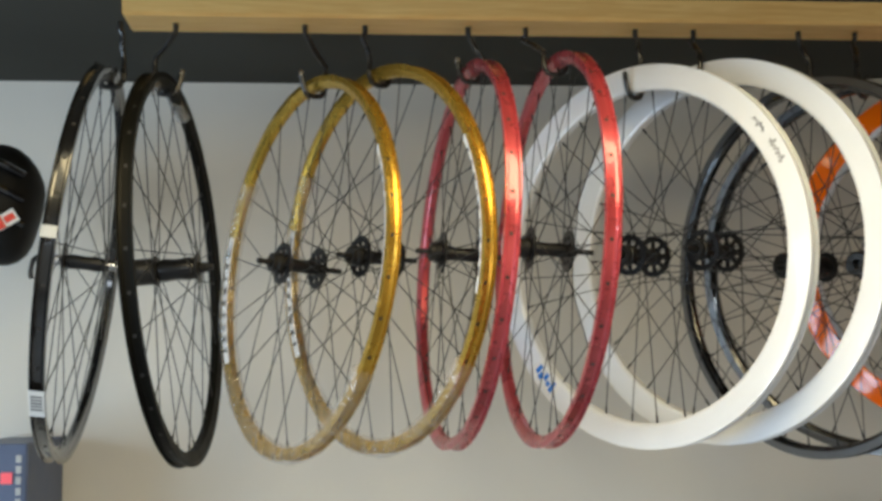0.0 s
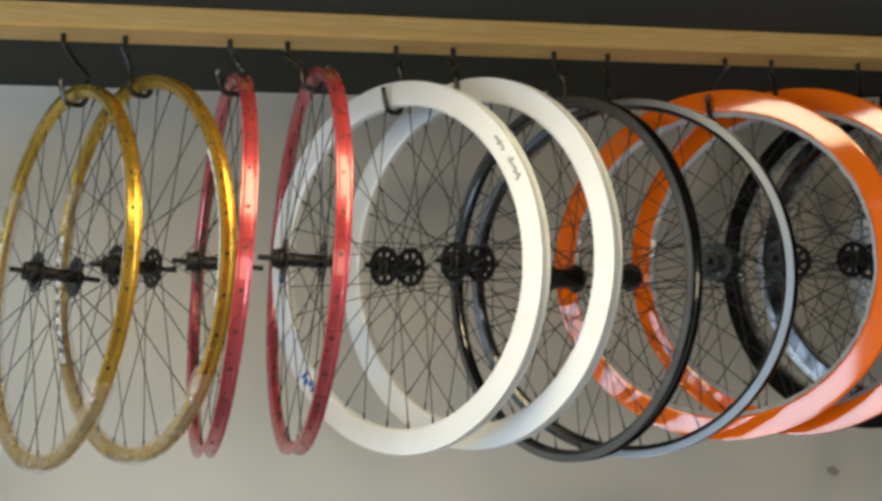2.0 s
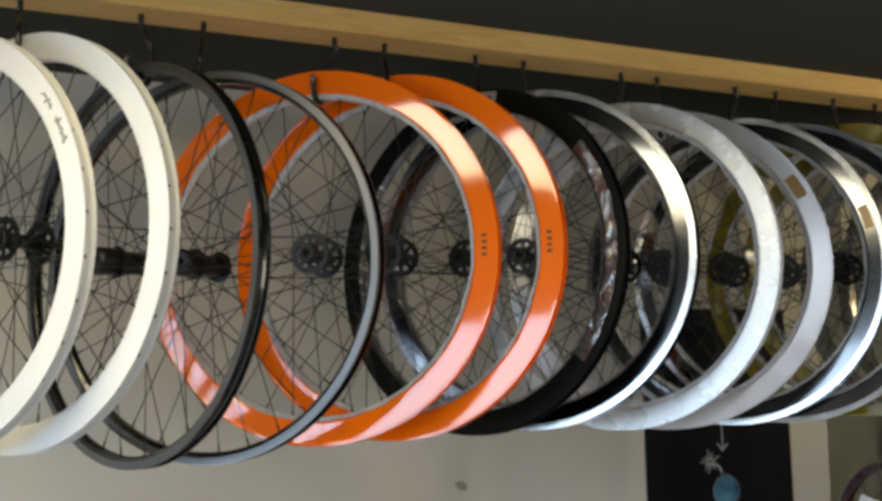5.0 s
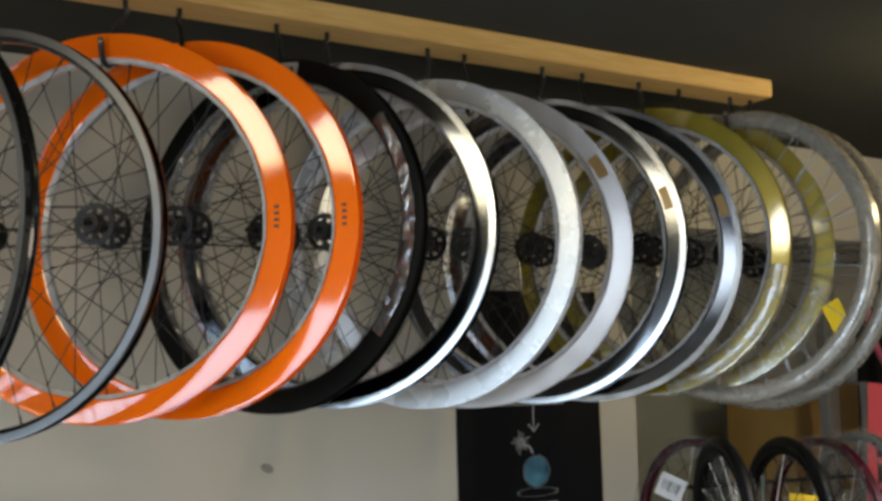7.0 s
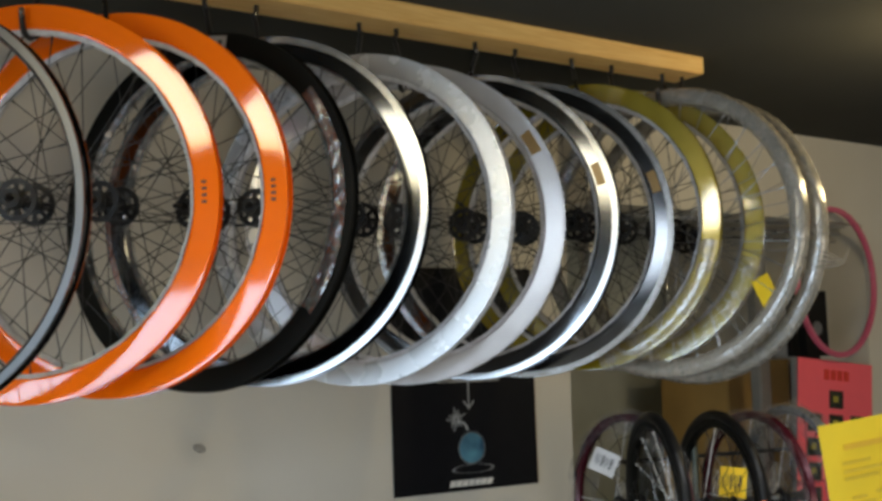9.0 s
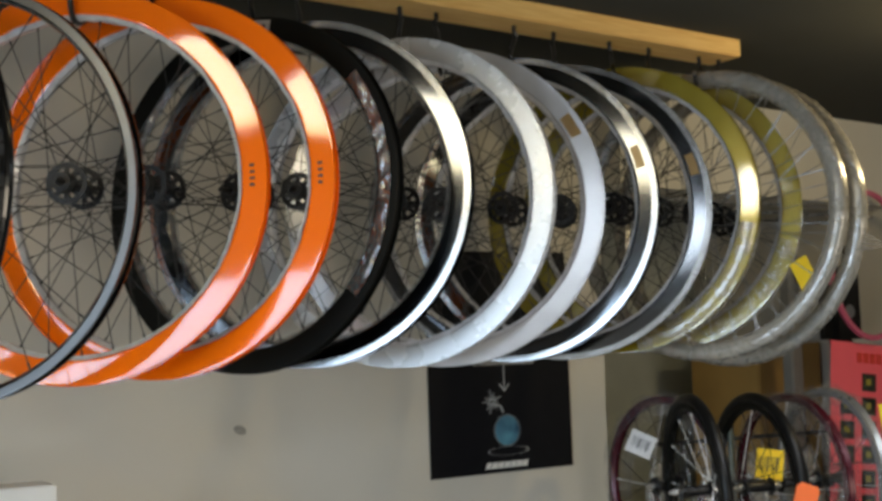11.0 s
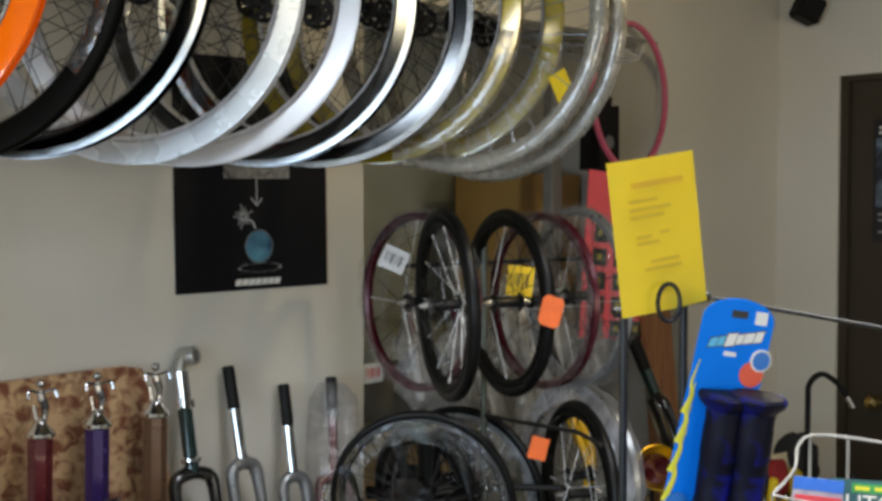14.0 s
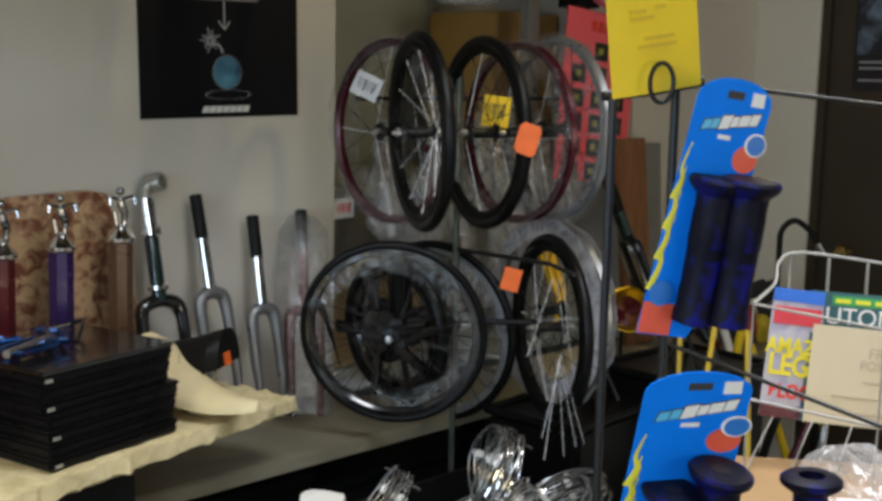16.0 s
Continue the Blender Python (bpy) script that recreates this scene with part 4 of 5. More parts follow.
for v in low:
    v.co.z -= 0.04
bmesh.ops.recalc_face_normals(bm, faces=bm.faces)
for v in bm.verts:
    edge = max(0.0, 1 - v.co.y / 0.03) + max(0.0, 1 + v.co.x / 0.05)
    v.co += noise.noise_vector(v.co * 55) * (0.0025 + 0.006 * min(1, edge)) + noise.noise_vector(v.co * 160) * 0.0025 * min(1, edge)
    if v.co.z < 0.865:
        v.co.z += 0.012 * min(1, edge)
part("fleece", bm, M_FLEECE, bo)
part("plinth", boxed(-1.0, -0.4, 0.05, 0.15, 0, 0.842, bevel=0.006), M_RUBBER, bo)
M_BOXBLK = mat("black_carton", (0.005, 0.005, 0.006), 0.3, vary=0.3, spec=0.12, bump=0.1, fine=30)
for k in range(7):
    j = ((k * 37) % 7 - 3) * 0.0012
    bx = thing("flat_box", pose(1.727 + 0.003 * (5 - k), 2.048, 0.886 + 0.0247 * k, 0, 0, 13.4 + ((k * 5) % 3 - 1) * 0.8), "flat glossy black product box in a stack", "box", "stacked flat boxes")
    part("tray", boxed(0.0 + j, 0.287 + j, 0.0 - j, 0.25 - j, 0.0005, 0.0165, bevel=0.003), M_BOXBLK, bx)
    part("lid", boxed(-0.002 + j, 0.289 + j, -0.002 - j, 0.252 - j, 0.0165, 0.0248, bevel=0.003), M_BLACK if k == 6 else M_BOXBLK, bx)
    if k % 2 == 0:
        part("corner_label", boxed(0.005, 0.02, -0.0035 - j, -0.0024 - j, 0.005, 0.011), M_DULL, bx)
M_BLUEANO = mat("blue_anodised", (0.004, 0.05, 0.2), 0.2, 0.8, coat=0.3)
g = thing("bicycle_pedal", pose(1.755, 2.16, 1.0595, 0, 0, 20), "shiny blue anodised pedals on the box stack", "pedal")
for k, (x, y, a) in enumerate([(0.0, 0.0, 10), (0.085, 0.03, 55), (-0.03, 0.07, -20)]):
    part("cage", tube([tuple(pose(x, y, 0.014, 0, 0, a) @ Vector(c)) for c in ((-0.04, -0.02, 0), (0.04, -0.025, 0), (0.045, 0.02, 0.004), (-0.035, 0.025, 0.004))], 0.006, 8, closed=True), M_BLUEANO, g)
    part("spindle", tube([tuple(pose(x, y, 0.016, 0, 0, a) @ Vector(c)) for c in ((-0.055, 0, 0), (0.065, 0, 0.002))], 0.0075, 10), M_BLUEANO if k else M_CHROME, g)
part("strap", tube(smooth_path([(0.1, -0.02, 0.008), (0.16, 0.02, 0.03), (0.19, 0.06, 0.02), (0.14, 0.1, 0.008)]), 0.004, 8), M_BLACK, g)


def saddle(m, material, label, length=0.27, wide=0.075, tag=None, dots=False, sag=0.03, nose=0.022, rear=0.0):
    """A bicycle saddle: domed shell narrowing to a nose, with rails under it."""
    s = thing("bicycle_saddle", m, label, "saddle")
    bm = bmesh.new()
    rings = []
    for i in range(15):
        u = i / 14
        w = wide * (1 - u) ** 1.15 * (1 - 0.25 * (1 - u) ** 6) + 0.017 + 0.006 * math.sin(u * 3.1)
        if i == 0:
            w *= 0.72
        if i == 14:
            w *= 0.45
        z = 0.055 - sag * math.sin(u * math.pi) + 0.012 * (1 - u) + rear * (1 - u) ** 2 - 0.4 * rear * u
        ring = []
        for k in range(13):
            a = math.pi * (k / 12)
            ring.append(bm.verts.new((u * length, w * math.cos(a), z + (nose + (0.034 - nose) * (1 - u)) * math.sin(a) ** 0.7 - 0.016 * (1 - 0.5 * u * (nose < 0.02)) * abs(math.cos(a)) ** 3)))
        rings.append(ring)
    for p, q in zip(rings, rings[1:]):
        for k in range(12):
            bm.faces.new((p[k], p[k + 1], q[k + 1], q[k]))
    bm.faces.new(rings[0])
    bm.faces.new(rings[-1][::-1])
    for p, q in zip(rings, rings[1:]):
        bm.faces.new((p[0], q[0], q[12], p[12]))
    bmesh.ops.recalc_face_normals(bm, faces=bm.faces)
    part("cover", bm, material, s)
    for sg in (-1, 1):
        part("rail", tube(smooth_path([(0.03, sg * 0.03, 0.045), (0.07, sg * 0.022, 0.008), (0.16, sg * 0.022, 0.006), (length - 0.03, sg * 0.008, 0.04)]), 0.0035, 6), M_STEEL, s)
    if tag:
        part("price_sticker", boxed(-0.002, 0.0, -0.012, 0.012, -0.009, 0.009), tag, s, "orange price sticker", pose(-0.002, 0.012, 0.06, 0, 8, 0))
    if dots:
        for k in range(3):
            part("vent_dot", lathe([(0.0, 0.001), (0.0028, 0.0), (0.0, -0.001)], 8, False, axis="Z"), M_INK, s, "", pose(0.075 + 0.012 * k, 0.008 - 0.012 * k, 0.09))
    return s


M_TAGO = mat("orange_sticker", (0.7, 0.125, 0.02), 0.5, vary=0.15)
saddle(pose(2.085, 2.335, 0.905, 4, 5, -79) @ Matrix.Diagonal((1.14, 1.1, 1.05, 1.0)), mat("cream_leather", (0.74, 0.62, 0.36), 0.42, vary=0.06), "cream leather saddle with a long nose", 0.27, 0.06, dots=True, nose=0.01, rear=0.016)
saddle(pose(2.22, 2.232, 0.886, 0, 4, 122) @ Matrix.Diagonal((1.1, 1.2, 1.45, 1.0)), M_RUBBER, "black saddle with an orange price sticker", 0.23, 0.062, tag=M_TAGO, sag=0.008)

# white carton and amber thing further along the bench
b = thing("white_carton", pose(1.10, 2.30, 1.215), "white printed carton standing on brown boxes", "box")
part("carton", boxed(-0.17, 0.17, -0.05, 0.05, 0.0, 0.31, bevel=0.003), M_PAPER, b)
for k in range(3):
    part("printed_line", boxed(-0.15, 0.13, -0.0525, -0.0505, 0.275 - 0.014 * k, 0.28 - 0.014 * k), M_INK, b)
b = thing("brown_cartons", pose(1.14, 2.36, 0.7255), "brown cartons stacked on the bench", "box")
part("carton", boxed(-0.22, 0.2, -0.1, 0.12, 0.0, 0.25, bevel=0.004), M_CARD, b)
part("carton", boxed(-0.2, 0.2, -0.11, 0.1, 0.252, 0.489, bevel=0.004), M_CARD, b)
b = thing("amber_bottle", pose(1.40, 2.42, 0.7255), "tall amber and black lubricant bottle on the bench", "bottle")
part("body", lathe([(0.0, 0.0), (0.034, 0.0), (0.036, 0.02), (0.036, 0.58), (0.02, 0.63), (0.0, 0.635)], 20, False, axis="Z"), mat("amber_plastic", (0.4, 0.16, 0.03), 0.3), b)
part("cap", lathe([(0.014, 0.63), (0.016, 0.64), (0.016, 0.69), (0.008, 0.72), (0.0, 0.72)], 14, False, axis="Z"), M_CARD, b)

# ---- stand of small wheels ----
st = thing("wheel_stand", pose(2.80, 2.17, 0), "dark steel stand holding small wheels", "stand")
part("post", tube([(0, 0, 0.02), (0, 0, 1.56)], 0.008, 10), mat("green_grey_steel", (0.1, 0.11, 0.09), 0.4, 0.6), st)
part("foot_plate", lathe([(0.0, 0.0), (0.18, 0.0), (0.18, 0.012), (0.03, 0.022), (0.0, 0.022)], 28, False, axis="Z"), M_DARKSTEEL, st)
for z in (1.42, 0.98):
    part("arm", tube([(-0.26, -0.1, z), (0.0, 0.0, z), (0.16, -0.16, z)], 0.008, 8), M_DARKSTEEL, st)


def small_wheel(place, label, tyre=None, rim=M_BLACK, bag=None, R=0.21, spoke_mat=M_DARKSTEEL, count=20, bright=5, fat=0.014, inside=0.0):
    x, y, z, yaw, lean = place
    w = thing("small_wheel", pose(x, y, z, -lean, 0, yaw), label, "wheel", "small wheels on the stand")
    ro = R - (fat * 1.7 if tyre else 0.004)
    if tyre:
        prof = [(R - fat + fat * math.cos(t), fat * math.sin(t)) for t in [k * 2 * math.pi / 12 for k in range(12)]]
        part("tyre", lathe(prof, 64), tyre, w)
    part("rim", lathe([(ro, 0.011), (ro - 0.012, 0.0115), (ro - 0.018, 0.006), (ro - 0.018, -0.006), (ro - 0.012, -0.0115), (ro, -0.011), (ro - 0.005, 0.0)], 64), rim, w)
    rf, yf = hub(w, "front", M_HUB)
    spokes(w, count, rf * 0.88, yf, ro - 0.017, 1.6, spoke_mat, spoke_mat.name, 0.0, bright)
    if bag:
        edge = R * 0.92 if tyre else R + 0.004
        inner = R * (inside or (0.7 if tyre else 0.5))
        bm = lathe([(inner, 0.03), ((inner + edge) / 2, 0.027), (edge, 0.018)], 60, False)
        lathe([(inner, -0.03), ((inner + edge) / 2, -0.027), (edge, -0.018)], 60, False, bm=bm)
        for v in bm.verts:
            v.co += noise.noise_vector(v.co * 22) * 0.009
        part("plastic_bag", bm, bag, w, "crinkled clear bag")
    return w


M_REDRIM = mat("dark_red_rim", (0.07, 0.008, 0.017), 0.25, 0.3)
M_RIMBAG = film_mat("hazy_clear_bag", (0.85, 0.86, 0.88), 0.82, 0.1, 0.6)
M_FILM3 = film_mat("thin_clear_bag", (0.85, 0.87, 0.9), 0.93, 0.06, 0.92)
small_wheel((2.578, 2.067, 1.428, 63.7, 2.4), "small black tyred wheel with some spokes made pale as if lit", M_TYRE, M_SATIN, bright=2, count=24, fat=0.0125)
w = small_wheel((2.75, 2.05, 1.424, 70.9, 0.8), "small black tyred wheel with an orange tag", M_TYRE, M_SATIN, fat=0.0125)
bm = bmesh.new()
f = bm.faces.new([bm.verts.new((x, -0.0006, z)) for x, z in ((-0.016, -0.033), (0.014, -0.031), (0.022, -0.022), (0.023, 0.022), (0.015, 0.032), (-0.017, 0.03), (-0.023, 0.021), (-0.023, -0.024))])
for v in [v for v in bmesh.ops.extrude_face_region(bm, geom=[f])["geom"] if isinstance(v, bmesh.types.BMVert)]:
    v.co.y += 0.0012
bmesh.ops.recalc_face_normals(bm, faces=bm.faces)
q = part("orange_tag", bm, M_TAGO, w, "orange price tag", pose(-0.232, 0.018, 0.0, 0, -16, 66))
for k in range(3):
    part("tag_print", boxed(-0.014 + 0.004 * (k % 2), 0.014 - 0.006 * (k == 1), -0.0016, -0.0008, 0.012 - 0.015 * k, 0.016 - 0.015 * k), mat("tag_ink", (0.85, 0.3, 0.16), 0.5), q)
small_wheel((2.659, 2.242, 1.42, 86.3, 0), "small dark red rim in a clear bag with a barcode", None, M_REDRIM, M_RIMBAG, inside=0.8)
small_wheel((2.907, 2.087, 1.419, 77.7, 0), "small dark red wheel in a clear bag", None, M_REDRIM, M_RIMBAG, inside=0.8)
small_wheel((2.948, 2.012, 1.432, 73.2, 0), "small silver wheel in a clear bag", None, M_GREYRIM, M_RIMBAG, inside=0.8)
w = small_wheel((2.588, 2.151, 0.984, 127.0, 6.4), "black tyred wheel in a shiny clear bag", M_TYRE, M_BLACK, M_FILM3, spoke_mat=M_DARKSTEEL, count=36, bright=0, fat=0.0095)
part("strap", tube(smooth_path([(0.168, 0.014, 0.075), (0.154, 0.016, 0.052), (0.138, 0.017, 0.005), (0.128, 0.016, -0.03), (0.117, 0.014, -0.078)]), [0.006, 0.008, 0.009, 0.0095, 0.01, 0.01, 0.0095, 0.009, 0.008, 0.007, 0.005, 0.005, 0.006, 0.006, 0.005, 0.004, 0.0035, 0.003, 0.003, 0.0025, 0.002, 0.002, 0.0015, 0.0015, 0.001], 8), M_SATIN, w, "limp black strap")
w = small_wheel((2.726, 2.293, 0.953, 90.5, 2), "small black wheel with a sprocket behind a bagged wheel", M_TYRE, M_BLACK, None, R=0.175, bright=0, fat=0.019)
part("sprocket", lathe([(0.078, 0.03), (0.078, 0.034), (0.02, 0.037), (0.02, 0.028)], 32), M_RUBBER, w, "black sprocket")
part("hub_drum", lathe([(0.0, 0.07), (0.03, 0.07), (0.05, 0.062), (0.055, 0.04), (0.055, -0.04), (0.03, -0.055), (0.0, -0.055)], 28, False), M_BLACK, w, "glossy black hub drum")
for k in range(4):
    part("guard_arm", boxed(-0.016, 0.016, 0.04, 0.05, 0.03, 0.165, bevel=0.004, m=pose(0, 0, 0, 0, 20 + 75 * k, 0)), M_BLACK, w, "black guard arm")
up = pose(2.726, 2.293, 0.953, -2, 0, 90.5).inverted()
for name, pts, r, material in (("axle_housing", ((2.655, 2.25, 0.975), (2.76, 2.25, 0.972), (2.87, 2.25, 0.957)), 0.036, M_BLACK), ("upper_blade", ((2.69, 2.25, 1.12), (2.70, 2.25, 1.05), (2.705, 2.25, 0.98)), 0.027, M_SATIN),
                               ("upper_blade", ((2.815, 2.25, 1.095), (2.82, 2.25, 1.03), (2.82, 2.25, 0.96)), 0.027, M_BLACK), ("bridge", ((2.69, 2.25, 1.1), (2.75, 2.25, 1.115), (2.815, 2.25, 1.09)), 0.02, M_SATIN),
                               ("lower_stay", ((2.70, 2.25, 0.95), (2.72, 2.25, 0.86), (2.747, 2.25, 0.776)), 0.0085, M_BLACK), ("lower_stay", ((2.808, 2.25, 0.94), (2.814, 2.25, 0.86), (2.818, 2.25, 0.79)), 0.015, M_BLACK),
                               ("chrome_stay", ((2.765, 2.245, 0.92), (2.775, 2.245, 0.87), (2.785, 2.245, 0.83)), 0.0035, M_CHROME), ("chrome_stay", ((2.85, 2.245, 0.93), (2.868, 2.245, 0.87), (2.895, 2.245, 0.8)), 0.0035, M_CHROME)):
    part(name, tube(smooth_path([tuple(up @ Vector(c)) for c in pts]), r, 12), material, w)
small_wheel((2.861, 2.297, 0.926, 104.5, 1.4), "dark tyred wheel in a clear bag", M_TYRE, M_GREYRIM, M_FILM3, R=0.225, count=28, fat=0.01)
small_wheel((2.877, 1.944, 0.993, 63.5, 0.5), "black tyred wheel with bright spokes", M_TYRE, M_SATIN, bright=3, fat=0.0125)
small_wheel((2.997, 2.045, 0.999, 76.0, 0), "small wheel in a cloudy white plastic bag", None, M_GREYRIM, film_mat("white_film", (0.86, 0.87, 0.95), 0.12, 0.2, 0.3), R=0.222, inside=0.78)
M_DULLPAPER = mat("dull_paper", (0.52, 0.52, 0.52), 0.7, vary=0.15)
# paper labels tied to the wheels
for name, m, sx, sz, material, label in (
        ("barcode_label", pose(2.575, 2.232, 1.52, 0, 24, -45), 0.03, 0.026, M_DULLPAPER, "white barcode label on a bagged rim"),
        ("yellow_label", pose(2.805, 2.06, 1.47, 0, 6, -45), 0.03, 0.034, M_YELLOWTAG, "yellow price label on a wheel"),
        ("orange_label", pose(2.68, 1.89, 1.13, 0, 14, -45), 0.019, 0.024, M_TAGO, "orange price label on a wheel"),
        ("white_card", pose(2.84, 2.62, 1.2, 0, 0, 5), 0.036, 0.026, M_PAPER, "small white card with red print")):
    t = thing(name, m, label, "label")
    part("card", boxed(-sx, sx, -0.0006, 0.0006, -sz, sz), material, t)
    ink = M_REDINK if name == "white_card" else M_INK
    for k in range(0 if name == "orange_label" else 9):
        x = -sx * 0.72 + k * sx * 0.165
        part("printed_bar", boxed(x, x + sx * (0.05 + 0.06 * (k * 3 % 4 == 1)), -0.0016, -0.0007, -sz * (0.3 + 0.2 * (k % 2)), sz * 0.5), ink, t)
    part("tie", tube([(0, 0, sz), (0.01, 0.01, sz + 0.03), (0.03, 0.03, sz + 0.05)], 0.0008, 5), M_INK, t)

# bright spokes added in place of the wheel's own, and a yellow fork behind the stand
for k, (dx, dz, tilt, length) in enumerate([(0.0, 0.0, 14, 0.2), (0.012, -0.01, -16, 0.19), (0.024, 0.004, 20, 0.17), (0.036, -0.02, -24, 0.2), (0.03, -0.012, -9, 0.21), (0.01, 0.16, 22, 0.16), (0.03, 0.15, -20, 0.15), (0.045, 0.155, -31, 0.15)]):
    part("extra_spoke", tube([(0, 0, 0), (0, 0.004 * k - 0.012, -length)], 0.00065, 6), M_PLATED, st, "extra bright spoke added for the wheel's own", pose(-0.14 + dx, -0.43 + 0.006 * k, 0.99 + dz, 0, tilt, 0))
part("spoke_arm", tube([(0.0, 0.0, 1.15), (-0.02, -0.3, 1.155), (-0.1, -0.43, 1.158)], 0.005, 8), M_DARKSTEEL, st)
M_FORKY = mat("yellow_enamel", (0.85, 0.5, 0.01), 0.3)
fork((3.19, 2.26, 1.165), (3.165, 2.3, 1.29), 0.016, M_RUBBER, M_FORKY, M_FORKY, "yellow enamelled fork behind the wheels", spread=0.05, drop=0.27)

# dark fork, brown plank, grey plank and a gold horn at the wall
single("brown_plank", boxed(-0.07, 0.07, -0.01, 0.01, 0, 0.64, bevel=0.002), wood_mat("brown_wood", (0.2, 0.085, 0.035), (0.36, 0.17, 0.075), (10, 10, 1.2)), "reddish brown plank leaning beside the recess", "plank", pose(3.86, 2.40, 0.73, -6, 0, 0))
single("grey_plank", boxed(-0.045, 0.045, -0.01, 0.01, 0, 1.35, bevel=0.002), mat("grey_board", (0.24, 0.24, 0.22), 0.6), "narrow grey board leaning on the wall", "plank", pose(3.99, 2.40, 0.0, -3.4, 0, 0))
fork((3.663, 2.31, 1.085), (3.6, 2.35, 1.26), 0.018, M_RUBBER, M_TEAL, M_BLACK, "dark teal fork leaning on a brown plank", spread=0.06, drop=0.3)
fork((3.72, 2.36, 1.06), (3.655, 2.385, 1.225), 0.01, M_CHROME, M_CHROME, M_CHROME, "thin chrome fork leaning on a brown plank", spread=0.03, drop=0.24)
bm = boxed(3.26, 3.86, 2.28, 2.50, 0.69, 0.725)
box(bm, 3.86, 4.4, 2.08, 2.50, 0.69, 0.725)
structure("side_bench", bm, M_BENCH, "worn beige bench under the cream wall", "bench")
bm = boxed(3.3, 3.35, 2.3, 2.35, 0, 0.69)
box(bm, 4.3, 4.35, 2.3, 2.35, 0, 0.69)
structure("side_bench_legs", bm, M_DARKSTEEL, "dark legs of a bench", "bench leg")
# pale sheet added to stand in for the lit part of the bench top
cd = thing("lit_bench_sheet", pose(3.27, 2.29, 0.7255), "pale sheet added on the bench in place of its lit top", "cardboard")
bm = bmesh.new()
bmesh.ops.create_grid(bm, x_segments=24, y_segments=8, size=0.5, matrix=Matrix.LocRotScale((0.28, 0.1, 0.003), None, (0.56, 0.19, 1)))
for v in [v for v in bmesh.ops.extrude_face_region(bm, geom=bm.faces[:])["geom"] if isinstance(v, bmesh.types.BMVert)]:
    v.co.z += 0.003
for v in bm.verts:
    v.co.z += 0.0015 * noise.noise(v.co * 9 * Vector((1, 1, 0)).length)
bmesh.ops.recalc_face_normals(bm, faces=bm.faces)
part("sheet", bm, mat("lit_bench_cream", (0.66, 0.57, 0.38), 0.75, vary=0.12, scale=9), cd)
h = thing("bicycle_horn", pose(3.646, 2.3, 0.872, 70, 0, -40), "gold bicycle horn with a dark red throat and bulb", "horn")
part("bell", lathe([(0.012, -0.06), (0.02, -0.03), (0.042, 0.02), (0.068, 0.05), (0.064, 0.051), (0.05, 0.034), (0.038, 0.016)], 32, False, axis="Z"), mat("gold_plate", (0.5, 0.34, 0.035), 0.3, 1.0), h)
part("throat", lathe([(0.054, 0.036), (0.046, 0.027), (0.03, 0.012), (0.0, -0.005)], 28, False, axis="Z"), M_MAROON, h, "dark red throat")
part("bulb", lathe([(0.0, -0.13), (0.028, -0.12), (0.034, -0.095), (0.02, -0.065), (0.0, -0.06)], 20, False, axis="Z"), M_MAROON, h)
up = pose(3.646, 2.3, 0.872, 70, 0, -40).inverted()
part("bracket", tube([tuple(up @ Vector(c)) for c in ((3.655, 2.31, 0.86), (3.66, 2.32, 0.8), (3.66, 2.32, 0.7255))], 0.006, 8), M_DARKSTEEL, h)
c = thing("bent_pipe", pose(4.16, 2.10, 0.726), "dark bent handlebar with a bright end", "handlebar")
part("bar", tube(smooth_path([(0, 0, 0), (0, 0, 0.3), (0.0, -0.005, 0.37), (0.03, -0.03, 0.4), (0.07, -0.06, 0.37), (0.09, -0.08, 0.33)]), 0.009, 10), M_RUBBER, c)
part("bright_end", tube([(0.09, -0.08, 0.33), (0.106, -0.094, 0.295)], 0.0093, 10), M_CHROME, c, "bright metal end")
b = thing("parts_heap", pose(4.0, 2.0, 0), "heap of dim bicycle parts on the floor", "parts heap")
for k in range(9):
    a = k * 1.7
    part("tube_part", tube(smooth_path([(0.2 * math.cos(a), 0.12 * math.sin(a * 1.3), 0.02), (0.16 * math.cos(a + 0.6), 0.1 * math.sin(a), 0.35 + 0.03 * (k % 4)), (0.22 * math.cos(a + 1.4), 0.14 * math.sin(a + 0.9), 0.75 + 0.06 * (k % 3))]), 0.013, 8), (M_YELLOW, M_REDRIM, M_RUBBER, M_CHROME, M_PAPER)[k % 5], b)
# black tubs added as a dark mass under the side bench and before it
for x, y, w, d, h in ((3.56, 2.32, 0.5, 0.3, 0.6), (4.06, 2.32, 0.44, 0.3, 0.62), (3.14, 2.02, 0.5, 0.26, 0.76), (3.42, 1.94, 0.36, 0.28, 0.82), (3.52, 1.86, 0.36, 0.36, 0.5), (3.0, 1.68, 0.3, 0.3, 0.46)):
    b = thing("filler_tub", pose(x, y, 0.0, 0, 0, (x * 37) % 9 - 4), "black tub added to fill the dark area by the side bench", "storage bin", "tubs by the side bench")
    bm = boxed(-w / 2, w / 2, -d / 2, d / 2, 0.0, h, bevel=0.015)
    for v in bm.verts:
        v.co.x *= 0.88 + 0.12 * v.co.z / h
        v.co.y *= 0.88 + 0.12 * v.co.z / h
    part("tub", bm, M_TYRE, b)
    part("rim", tube([(-w / 2, -d / 2, h), (w / 2, -d / 2, h), (w / 2, d / 2, h), (-w / 2, d / 2, h)], 0.012, 8, closed=True), M_TYRE, b)
